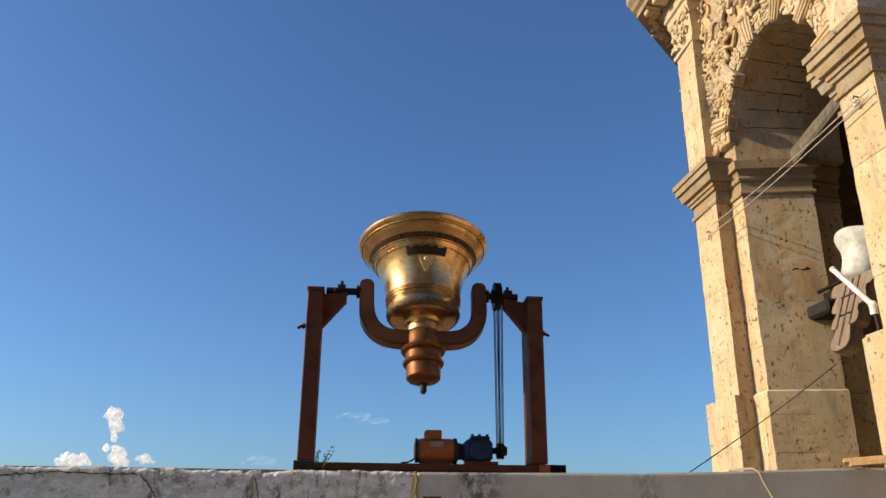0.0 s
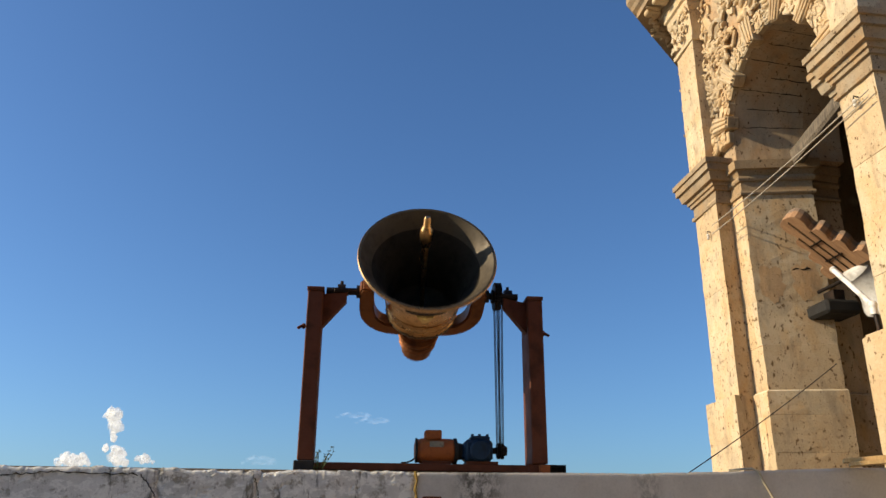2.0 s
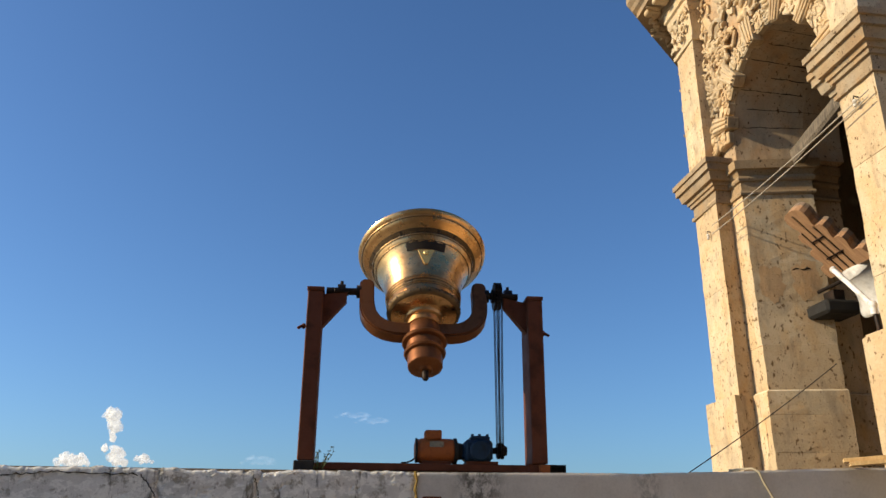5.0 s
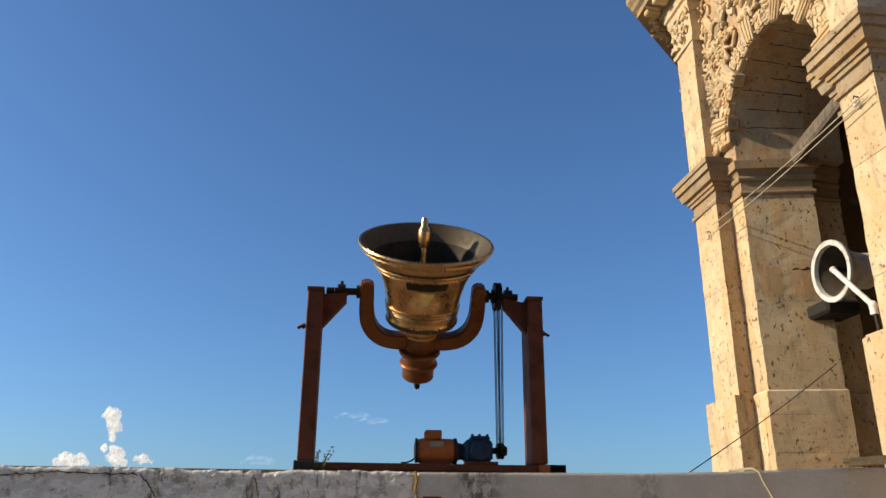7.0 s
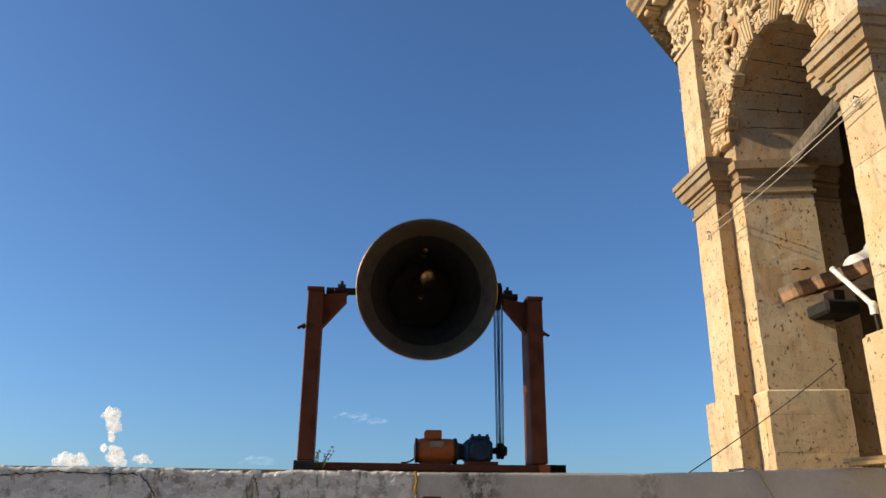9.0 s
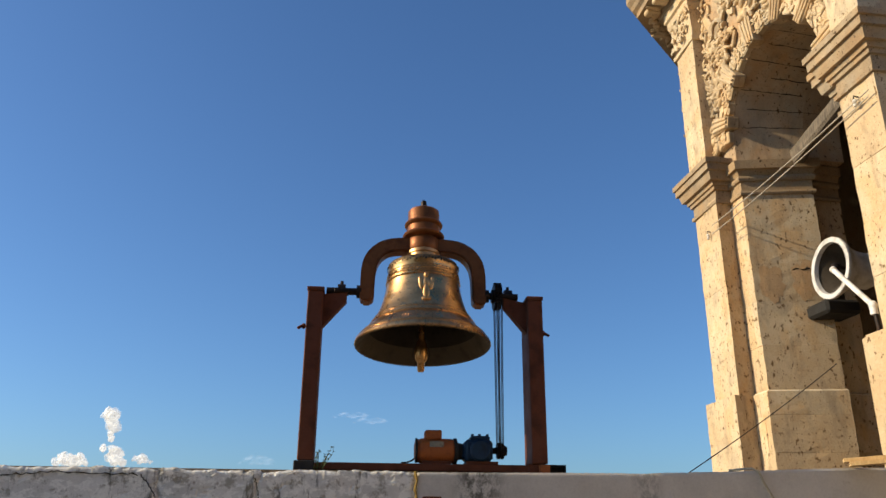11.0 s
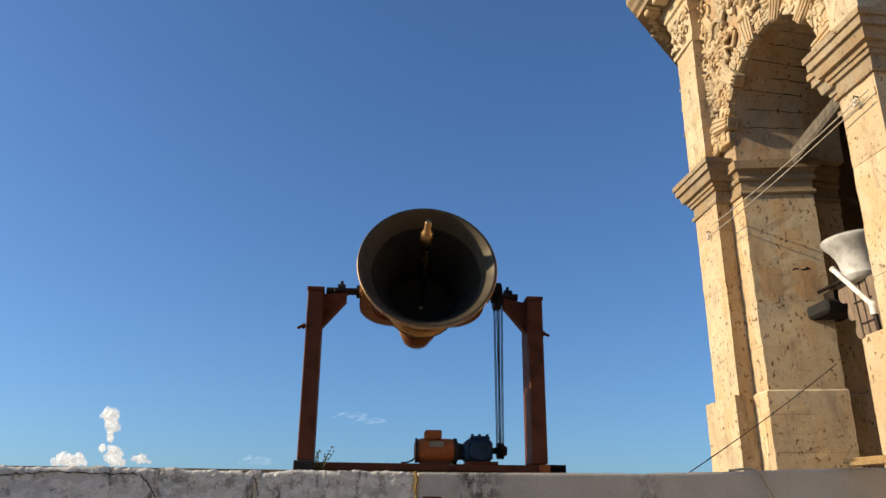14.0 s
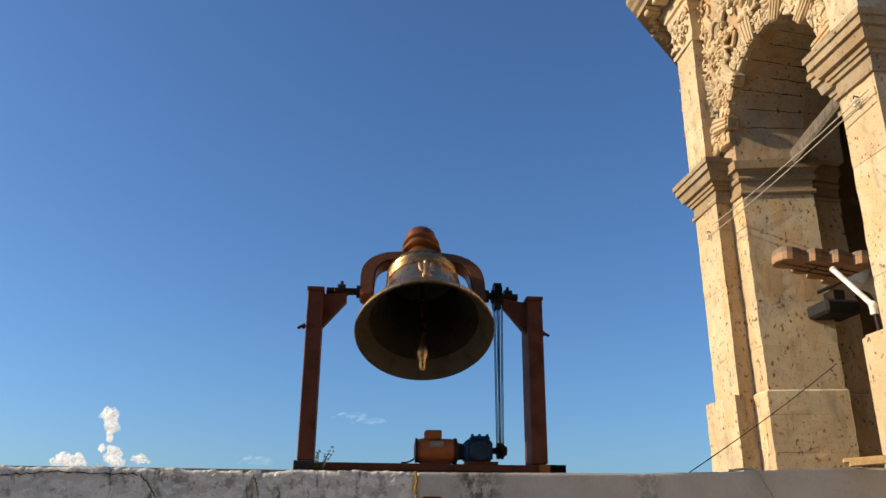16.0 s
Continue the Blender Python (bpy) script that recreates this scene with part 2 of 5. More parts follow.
def lathe(bm, prof, seg=48, m=None, close=False):
    """Turns (radius, height) pairs about z."""
    rings = []
    for r, z in prof:
        if r < 1e-6:
            co = Vector((0, 0, z))
            rings.append([bm.verts.new(m @ co if m else co)])
        else:
            ring = []
            for i in range(seg):
                a = 2 * math.pi * i / seg
                co = Vector((r * math.cos(a), r * math.sin(a), z))
                ring.append(bm.verts.new(m @ co if m else co))
            rings.append(ring)
    for a, b in zip(rings, rings[1:]):
        for i in range(seg):
            j = (i + 1) % seg
            if len(a) == 1 and len(b) == 1:
                continue
            if len(a) == 1:
                bm.faces.new((a[0], b[i], b[j]))
            elif len(b) == 1:
                bm.faces.new((a[i], a[j], b[0]))
            else:
                bm.faces.new((a[i], a[j], b[j], b[i]))
    return bm


def tube(bm, pts, r, seg=8, caps=True):
    """A round bar along points; r is one radius or one a point."""
    pts = [Vector(p) for p in pts]
    rs = r if isinstance(r, (list, tuple)) else [r] * len(pts)
    rings = []
    up = Vector((0, 0, 1))
    for i, p in enumerate(pts):
        d = (pts[min(i + 1, len(pts) - 1)] - pts[max(i - 1, 0)]).normalized()
        ref = up if abs(d.dot(up)) < 0.95 else Vector((1, 0, 0))
        u = d.cross(ref).normalized()
        w = d.cross(u)
        rings.append([bm.verts.new(p + rs[i] * (math.cos(2 * math.pi * k / seg) * u + math.sin(2 * math.pi * k / seg) * w)) for k in range(seg)])
    for a, b in zip(rings, rings[1:]):
        for k in range(seg):
            j = (k + 1) % seg
            bm.faces.new((a[k], a[j], b[j], b[k]))
    if caps:
        bm.faces.new(rings[0])
        bm.faces.new(rings[-1])
    return bm


def prism(bm, plan, z0, z1, axis="z"):
    """Extrudes a plan polygon; axis y extrudes an (x, z) outline from y=z0 to y=z1."""
    def co(p, h):
        return (p[0], p[1], h) if axis == "z" else ((p[0], h, p[1]) if axis == "y" else (h, p[0], p[1]))
    lo = [bm.verts.new(co(p, z0)) for p in plan]
    hi = [bm.verts.new(co(p, z1)) for p in plan]
    bm.faces.new(lo)
    bm.faces.new(hi)
    n = len(plan)
    for i in range(n):
        j = (i + 1) % n
        bm.faces.new((lo[i], lo[j], hi[j], hi[i]))
    return bm


def sweep(bm, prof, path):
    """A moulding: (out, z) profile along a plan path; out is to the right of the way."""
    path = [Vector(p) for p in path]
    rights = []
    for a, b in zip(path, path[1:]):
        d = (b - a).normalized()
        rights.append(Vector((d.y, -d.x)))
    rows = []
    for i, p in enumerate(path):
        if i == 0:
            off = rights[0]
        elif i == len(path) - 1:
            off = rights[-1]
        else:
            s = rights[i - 1] + rights[i]
            off = s / max(0.35, s.dot(rights[i])) if s.length > 1e-4 else rights[i]
        rows.append([bm.verts.new((p.x + off.x * o, p.y + off.y * o, z)) for o, z in prof])
    for a, b in zip(rows, rows[1:]):
        for k in range(len(prof) - 1):
            bm.faces.new((a[k], a[k + 1], b[k + 1], b[k]))
    bm.faces.new(rows[0])
    bm.faces.new(rows[-1])
    return bm


def blob(bm, c, r, m=None, seg=8, rings=5):
    """An ellipsoid with radii r."""
    t = Matrix.Translation(c) @ (m if m is not None else Matrix.Identity(4)) @ Matrix.Diagonal((*r, 1))
    bmesh.ops.create_uvsphere(bm, u_segments=seg, v_segments=rings, radius=1.0, matrix=t)


def scroll(bm, c, r, thick, a0, a1, plane):
    """A curled ridge in the plane spanned by plane = (u, w)."""
    u, w = plane
    pts = []
    for i in range(11):
        f = i / 10
        a = a0 + (a1 - a0) * f
        rr = r * (1 - 0.55 * f)
        pts.append(Vector(c) + rr * math.cos(a) * Vector(u) + rr * math.sin(a) * Vector(w))
    tube(bm, pts, [thick * (0.75 + 0.5 * i / 10) for i in range(11)], 6)

# ---- ground, roof deck, parapet, terrace ----
YAW = 5.8


def build_setting():
    turn = pose(0, 0, 0, 0, 0, YAW)
    bm = bmesh.new()
    bmesh.ops.create_grid(bm, x_segments=8, y_segments=8, size=2500)
    tagged(part("ground", bm, EARTH, at=pose(0, 0, -14)), "dry brown town ground far below the roofs", "ground", kind="structure")
    tagged(part("floor", boxed(-9, 9, -6, 5.17, -0.3, 0.0), DECK, at=turn), "worn reddish tiled roof deck below the parapet", "roof deck", kind="structure")
    tagged(part("terrace", boxed(-9, 9, 5.345, 15.5, 1.2, 1.80), FLOORSTONE, at=turn), "raised stone roof terrace carrying the bell frame and tower", "terrace", kind="structure")
    # unseen wall added behind the viewpoint to warm reflections and cut sky light
    tagged(part("wall_south", boxed(-6.0, 6.49, -5.6, -5.0, 0.0, 10.0), BOUNCE_STONE), "added unseen stone wall warming the bell's reflections", "wall", kind="structure")
    # unseen sunlit wall added to bounce warm light onto parapet and bell
    tagged(part("wall_east", boxed(6.5, 7.1, -5.6, 4.6, 0.0, 4.6), BOUNCE_STONE), "added unseen sunlit stone wall bouncing warm light", "wall", kind="structure")
    tagged(part("wall_lower", boxed(-9, 9, 5.20, 15.5, -14, 1.19), LIME, at=turn), "plain limewashed church wall under the terrace", "wall", kind="structure")


def wall_top(x):
    """Height of the parapet's worn upper edge."""
    pts = [(-9, 1.82), (-2.8, 1.806), (-2.0, 1.803), (-1.15, 1.790), (-0.6, 1.795), (-0.16, 1.784), (0.8, 1.788), (1.3, 1.786), (2.0, 1.806), (2.8, 1.832), (9, 1.86)]
    for (a, za), (b, zb) in zip(pts, pts[1:]):
        if x <= b:
            return 1.4 + (za + (zb - za) * (x - a) / (b - a) - 1.4) * (1 + 0.0195 * x)
    return pts[-1][1]


def build_parapet():
    root = thing("parapet", pose(0, 5.2, 0, 0, 0, YAW), "weathered whitewashed masonry parapet with cracked plaster", "parapet", kind="structure")
    joints = [-9.0, -3.35, -1.73, -1.135, -0.162, 9.0]
    for k, (a, b) in enumerate(zip(joints, joints[1:])):
        rough = 1.0 if k < 4 else 0.1
        x0, x1 = a + 0.003, b - 0.003
        lo, hi = max(x0, -3.4), min(x1, 3.4)
        xs = sorted({x0, x1, *np.linspace(lo, hi, max(2, int((hi - lo) / 0.014)))})
        zs = [0.0, 0.8, 1.4, *np.linspace(1.5, 1.0 * 1.0 + 0.8, 24)]
        bm = bmesh.new()
        rows = []
        for x in xs:
            top = wall_top(x) + rough * 0.018 * (noise.fractal(Vector((x * 5, 3.1, k)), 1.0, 2.0, 5)) + (0.3 + 0.7 * rough) * 0.009 * noise.noise(Vector((x * 30, 1, k)))
            col = []
            edge = min(x - x0, x1 - x)
            for z in zs:
                zz = 1.4 + (z - 1.4) * (top - 1.4) / 0.4 if z > 1.4 else z
                d = 0.0022 * noise.fractal(Vector((x * 3.2, zz * 4, 7 + k)), 1.0, 2.0, 5) * (0.35 + 0.65 * rough)
                d += rough * 0.0012 * noise.fractal(Vector((x * 16, zz * 18, 31)), 0.9, 2.0, 4)
                chunk = noise.fractal(Vector((x * 6.5, zz * 11, 20)), 0.8, 2.1, 4)
                if rough > 0.5 and chunk > 0.16 and top - zz < 0.11:
                    d += 0.0022
                if rough > 0.5 and chunk < -0.55 and top - zz < 0.16:
                    d -= 0.007
                fall = max(0.0, 1 - (top - zz) / 0.022)
                d -= 0.014 * fall * fall * (0.4 + 0.6 * rough)
                d -= 0.009 * math.exp(-edge / 0.012)
                wob = 0.034 * noise.noise(Vector((zz * 14, (a if x - x0 < x1 - x else b) * 3.7, 5))) * math.exp(-edge / 0.04)
                col.append(bm.verts.new((x + (wob if rough > 0.5 or edge < 0.3 else 0), -d, zz)))
            col.append(bm.verts.new((x, 0.165, top - 0.004)))
            col.append(bm.verts.new((x, 0.165, 0.0)))
            rows.append(col)
        for p, q in zip(rows, rows[1:]):
            for i in range(len(p) - 1):
                bm.faces.new((p[i], q[i], q[i + 1], p[i + 1]))
        bm.faces.new(rows[0])
        bm.faces.new(rows[-1])
        part("wall_panel", bm, LIME if rough > 0.5 else PLASTER, root, "broken flaking limewash" if rough > 0.5 else "smooth grey stained plaster")
    # crumbling plaster chips along the worn edge
    rnd = random.Random(15)
    bm = bmesh.new()
    clusters = [(-1.43, 0.035), (-1.39, 0.05), (-1.66, 0.035), (-1.65, 0.065), (-1.07, 0.02), (-1.05, 0.045), (-0.66, 0.022), (-0.58, 0.018), (-2.02, 0.03), (-2.7, 0.03), (-0.9, 0.015)]
    for i in range(130):
        cx, cd = rnd.choice(clusters)
        x = min(-0.19, rnd.gauss(cx, 0.03))
        drop = max(0.012, rnd.gauss(cd, 0.016))
        s = rnd.uniform(0.003, 0.011)
        m = Matrix.Translation((x, 0.002 + 0.012 * max(0.0, 1 - drop / 0.022) ** 2, wall_top(x) - drop)) @ Matrix.Rotation(rnd.uniform(-0.8, 0.8), 4, "Y") @ Matrix.Diagonal((s * rnd.uniform(0.8, 2.4), s * 0.4, s * rnd.uniform(0.6, 1.7), 1))
        vs = bmesh.ops.create_icosphere(bm, subdivisions=1, radius=1.0, matrix=m)["verts"]
        for v in vs:
            v.co += noise.noise_vector(v.co * 60) * s * 0.4
    tagged(part("plaster_chips", bm, LIME, root, "crumbling whitewashed plaster chips"), kind="stuff")
    for x0, z0, dx, dz in ((-2.78, 1.715, 0.42, 0.045), (-2.36, 1.758, 0.5, -0.012), (-1.84, 1.745, 0.10, -0.13), (-1.16, 1.74, 0.04, -0.14)):
        pts = [(x0 + dx * i / 16 + rnd.uniform(-0.006, 0.006), -0.0065, z0 + dz * i / 16 + rnd.uniform(-0.008, 0.008)) for i in range(17)]
        part("crack", tube(bmesh.new(), pts, [0.0008 + 0.0040 * abs(math.sin(i * 1.3 + x0)) for i in range(17)], 5), BLACKENED, root, "dark crack in the plaster")
    bm = bmesh.new()
    pts = [(-0.162 + 0.006 * math.sin(i * 1.7), -0.006 + 0.003 * math.sin(i * 2.9), 1.4 + 0.4 * i / 14 - 0.01) for i in range(15)]
    tube(bm, pts, [0.007 + 0.004 * abs(math.sin(i * 2.1)) for i in range(15)], 6)
    part("mortar_joint", bm, MOSS, root, "ochre lichen covered vertical joint")
    part("vent_slot", boxed(-0.12, 0.0, -0.028, 0.02, 1.615, 1.637, 0.004), RUST, root, "rusty iron plate set into plaster")
    part("patch", boxed(1.49, 1.79, -0.0028, 0.02, 1.55, 1.745), PLASTER, root, "square plaster repair patch")


# ---- the bell tower ----
TOWER = pose(3.126, 9.384, 0, 0, 0, 98)


def blocks(parent, plan, z0, z1, course, label="", seed=0, split=2):
    """Courses of stone on a four-cornered plan: corners a, b along the face, c, d behind."""
    rnd = random.Random(seed)
    a, b, c, d = (Vector(p) for p in plan)
    z, row = z0, 0
    while z < z1 - 0.05:
        h = min(course * rnd.uniform(0.85, 1.15), z1 - z)
        if z1 - (z + h) < course * 0.4:
            h = z1 - z
        cuts = [0.0]
        for i in range(split - 1):
            cuts.append((i + 1) / split + rnd.uniform(-0.12, 0.12) + (0.12 if row % 2 else -0.12) / split)
        cuts.append(1.0)
        for u0, u1 in zip(cuts, cuts[1:]):
            jut = rnd.uniform(-0.003, 0.003)
            f0, f1, k1, k0 = a.lerp(b, u0), a.lerp(b, u1), d.lerp(c, u1), d.lerp(c, u0)
            out = (f0 - k0).normalized() * jut
            bm = bmesh.new()
            prism(bm, [f0 + out, f1 + out, k1, k0], z + 0.0006, z + h - 0.0006)
            for v in bm.verts:
                v.co += Vector((rnd.uniform(-1, 1), rnd.uniform(-1, 1), 0)) * 0.0015
            bmesh.ops.subdivide_edges(bm, edges=list(bm.edges), cuts=5, use_grid_fill=True)
            mid = Vector(((f0.x + k1.x) / 2, (f0.y + k1.y) / 2, z + h / 2))
            for v in bm.verts:
                corner = sum(1 for lo, hi, c in ((z, z + h, v.co.z),) if min(c - lo, hi - c) < 0.01)
                wear = 0.006 * noise.noise(v.co * 7) + 0.004 * noise.noise(v.co * 23)
                flat = Vector((v.co.x - mid.x, v.co.y - mid.y, 0)).normalized()
                v.co += flat * (wear - 0.004 * corner) if max(abs(v.co.z - mid.z) * 2 / h, 0) < 1.1 else Vector()
            part("stone_block", bm, STONE, parent, label)
        z += h
        row += 1


def chisel(bm):
    """Breaks smooth relief into worn, uneven carving."""
    for v in bm.verts:
        v.co += noise.noise_vector(v.co * 11) * 0.016 + noise.noise_vector(v.co * 40) * 0.005


def carve(parent, count, place, normal_axis, size, seed, label):
    """Deep relief: leaves, beads and curled tendrils over a surface; place(rnd) gives a point and its surface axes."""
    rnd = random.Random(seed)
    bm = bmesh.new()
    made = 0
    while made < count:
        got = place(rnd)
        if got is None:
            continue
        c, u, w, n = got
        made += 1
        kind = rnd.random()
        s = size * rnd.uniform(0.6, 1.35)
        a = rnd.uniform(0, 6.28)
        basis = Matrix((u, w, n)).transposed().to_4x4()
        if kind < 0.68:
            blob(bm, Vector(c) + Vector(n) * s * 0.15, (s, s * 0.42, s * 0.28), basis @ Matrix.Rotation(a, 4, "Z"), 7, 5)
        elif kind < 0.86:
            blob(bm, Vector(c) + Vector(n) * s * 0.2, (s * 0.45, s * 0.45, s * 0.30), basis, 7, 5)
        else:
            scroll(bm, Vector(c) + Vector(n) * s * 0.2, s * 1.1, s * 0.24, a, a + rnd.choice((-1, 1)) * rnd.uniform(3.5, 6.5), (u, w))
    chisel(bm)
    return tagged(part("carved_relief", bm, CARVED, parent, label, smooth=True), kind="stuff")


ARCH_S, ARCH_Z, ARCH_R = -2.0, 5.78, 0.93


def arch_radius(a, y):
    """The arch narrows inwards on its far side, like the splayed jamb below it."""
    f = min(1.0, max(0.0, (-0.16 - y) / 0.78))
    return ARCH_R - 0.18 * f * max(0.0, math.cos(a * 0.5)) ** 3


def build_tower():
    tower = thing("bell_tower", TOWER, "sunlit baroque tuff bell tower with carved open arch", "tower")
    S, U, N = Vector((1, 0, 0)), Vector((0, 0, 1)), Vector((0, 1, 0))
    # far pier: pilaster, narrow set-back face, splayed jamb with a rebate
    blocks(tower, [(-0.22, 0.0), (-0.81, 0.02), (-0.76, -0.30), (-0.22, -0.30)], 2.86, 5.20, 0.62, seed=1, split=1)
    blocks(tower, [(-0.78, -0.175), (-1.065, -0.175), (-1.25, -0.94), (-0.785, -0.94)], 2.86, 5.20, 0.44, seed=2, split=2)
    blocks(tower, [(-1.05, -0.945), (-1.05, -1.40), (-0.7, -1.40), (-0.7, -0.945)], 2.86, 5.20, 0.6, seed=4, split=1)
    blocks(tower, [(-0.11, 0.07), (-0.85, 0.09), (-0.80, -0.25), (-0.11, -0.25)], 1.80, 2.86, 0.56, seed=5, split=1)
    blocks(tower, [(-0.81, -0.135), (-1.095, -0.135), (-1.295, -0.94), (-0.815, -0.94)], 1.80, 2.86, 0.40, seed=6, split=2)
    blocks(tower, [(-1.08, -0.945), (-1.08, -1.42), (-0.7, -1.42), (-0.7, -0.945)], 1.80, 2.86, 0.5, seed=8, split=1)
    # near pier: corner pilaster with its plinth
    blocks(tower, [(-3.18, 0.0), (-3.65, 0.0), (-3.65, -0.35), (-3.18, -0.35)], 2.98, 5.30, 0.47, seed=9, split=1)
    blocks(tower, [(-2.93, -0.20), (-3.18, -0.20), (-3.18, -0.6), (-2.93, -0.6)], 2.98, 5.30, 0.44, seed=10, split=1)
    blocks(tower, [(-3.65, -0.36), (-3.65, -1.4), (-3.2, -1.4), (-3.2, -0.36)], 2.98, 5.30, 0.5, seed=11, split=2)
    bm = bmesh.new()
    plan = [(-3.00, 0.07), (-2.96, 0.02), (-2.96, -0.5), (-3.78, -0.5), (-3.78, 0.05), (-3.74, 0.10), (-3.05, 0.10)]
    prism(bm, plan, 1.80, 2.98)
    bmesh.ops.bevel(bm, geom=list(bm.edges), offset=0.025, segments=2, affect="EDGES")
    part("plinth", bm, STONE, tower, "rounded stone plinth block", smooth=True)
    # bare orange patches of stone on the jamb, one with a dark gouge
    for cy, cz, ry, rz in ((-0.72, 4.07, 0.15, 0.25), (-0.37, 4.03, 0.13, 0.24)):
        bm = bmesh.new()
        ring = []
        for i in range(30):
            a = 2 * math.pi * i / 30
            k = 1 + 0.45 * noise.fractal(Vector((math.cos(a) * 1.3 + cy, math.sin(a) * 1.3, 4.2)), 0.8, 2.0, 3)
            ring.append((ry * k * math.cos(a), rz * k * math.sin(a)))
        rims = []
        for size, lift in ((1.0, 0.0012), (0.6, 0.004)):
            rims.append([bm.verts.new((-1.065 - 0.2418 * (-0.175 - cy - y * size) - lift, cy + y * size, cz + z * size)) for y, z in ring])
        for i in range(30):
            bm.faces.new((rims[0][i], rims[0][(i + 1) % 30], rims[1][(i + 1) % 30], rims[1][i]))
        bm.faces.new(rims[1])
        bmesh.ops.recalc_face_normals(bm, faces=bm.faces)
        part("bare_patch", bm, BARE, tower, "bare orange patch of stone", smooth=True)
    pts = [(-1.213 + 0.0097 * i, -0.79 + 0.04 * i, 4.215 + 0.012 * math.sin(i * 2.2)) for i in range(6)]
    part("gouge", tube(bmesh.new(), pts, [0.004, 0.014, 0.010, 0.004, 0.011, 0.004], 6), BLACKENED, tower, "dark gouge in the stone")
    # cores behind the facing
    bm = bmesh.new()
    prism(bm, [(-0.22, -0.02), (-0.77, -0.01), (-0.74, -0.19), (-1.04, -0.19), (-1.21, -0.91), (-1.03, -0.93), (-1.03, -1.38), (-0.22, -1.38)], 1.80, 5.76)
    part("pier_core", bm, MORTAR, tower)
    bm = bmesh.new()
    prism(bm, [(-2.95, -0.22), (-3.2, -0.22), (-3.2, -0.02), (-3.63, -0.02), (-3.63, -1.38), (-2.95, -1.38)], 1.80, 5.76)
    part("pier_core", bm, MORTAR, tower)
    # pale mortar fillet where the plinth steps back
    bm = sweep(bmesh.new(), [(-0.02, 2.863), (0.024, 2.863), (0.021, 2.871), (0.003, 2.882), (-0.02, 2.882)], [(-0.80, -0.175), (-1.065, -0.175), (-1.25, -0.94), (-1.06, -0.96), (-1.05, -1.40)])
    part("mortar_fillet", bm, FILLET, tower, "pale lime mortar fillet")
    # imposts
    prof = [(0.0, 5.12), (0.03, 5.125), (0.032, 5.165), (0.008, 5.170), (0.008, 5.29), (0.036, 5.293), (0.040, 5.335), (0.06, 5.338), (0.066, 5.385), (0.105, 5.39), (0.118, 5.44), (0.128, 5.49), (0.158, 5.493), (0.158, 5.575), (0.180, 5.578), (0.180, 5.64), (0.0, 5.70), (-0.05, 5.78)]
    bm = sweep(bmesh.new(), prof, [(-0.22, -1.38), (-0.22, 0.0), (-0.80, 0.0), (-0.80, -0.21)])
    part("impost", bm, WEATHERED, tower, "moulded capital band of the pilaster")
    prof2 = [(0.0, 5.12), (0.022, 5.123), (0.030, 5.145), (0.022, 5.170), (0.004, 5.174), (0.006, 5.29), (0.030, 5.293), (0.042, 5.32), (0.036, 5.345), (0.02, 5.36), (0.05, 5.42), (0.085, 5.425), (0.09, 5.53), (0.0, 5.55), (-0.05, 5.55)]
    bm = sweep(bmesh.new(), prof2, [(-0.84, -0.175), (-1.065, -0.175), (-1.25, -0.94), (-1.10, -0.96), (-1.05, -1.40)])
    part("impost", bm, WEATHERED, tower, "worn moulding along the jamb")
    bm = sweep(bmesh.new(), prof, [(-2.93, -1.38), (-2.93, -0.2), (-3.18, -0.2), (-3.18, 0.0), (-3.65, 0.0), (-3.65, -3.4)])
    part("impost", bm, WEATHERED, tower, "moulded capital band of the corner pier")
    # upper wall with the arch
    bm = bmesh.new()
    z1 = 8.25
    n = 28
    for i in range(n):
        a, b = math.pi * i / n, math.pi * (i + 1) / n
        corners = []
        for y in (-0.16, -0.94, -1.40):
            row = [(ARCH_S + arch_radius(t, y) * math.cos(t), y, ARCH_Z + arch_radius(t, y) * math.sin(t)) for t in (a, b)]
            row += [(row[1][0], y, z1), (row[0][0], y, z1)]
            corners.append([bm.verts.new(c) for c in row])
        for p, q in zip(corners, corners[1:]):
            for k in range(4):
                bm.faces.new((p[k], p[(k + 1) % 4], q[(k + 1) % 4], q[k]))
        bm.faces.new(corners[0])
        bm.faces.new(corners[-1])
    prism(bm, [(-0.20, -0.16), (-1.07, -0.16), (-1.25, -0.94), (-1.25, -1.40), (-0.20, -1.40)], 5.55, ARCH_Z)
    prism(bm, [(-0.20, ARCH_Z), (-1.07, ARCH_Z), (-1.07, z1), (-0.20, z1)], -0.16, -1.40, axis="y")
    prism(bm, [(-2.93, 5.76), (-3.65, 5.76), (-3.65, z1), (-2.93, z1)], -0.16, -1.40, axis="y")
    bmesh.ops.remove_doubles(bm, verts=bm.verts, dist=0.0005)
    part("arch_wall", bm, SOFFIT, tower, "shaded arch soffit and wall of pitted stone")
    # open joints between the courses of the vault
    rnd = random.Random(44)
    for deg, n0, n1 in ((13, -0.25, -1.2), (27, -0.3, -1.3), (41, -0.2, -0.9), (52, -0.5, -1.35), (64, -0.2, -1.3), (79, -0.3, -1.2), (93, -0.2, -1.3), (109, -0.3, -1.2)):
        pts, rad = [], []
        for i in range(15):
            a = radians(deg + 0.9 * noise.noise(Vector((i * 0.5, deg, 2))))
            y = n0 + (n1 - n0) * i / 14
            r = arch_radius(a, y) + 0.002
            pts.append((ARCH_S + r * math.cos(a), y, ARCH_Z + r * math.sin(a)))
            rad.append(0.003 + 0.011 * abs(noise.noise(Vector((i * 0.6, deg * 0.7, 9)))))
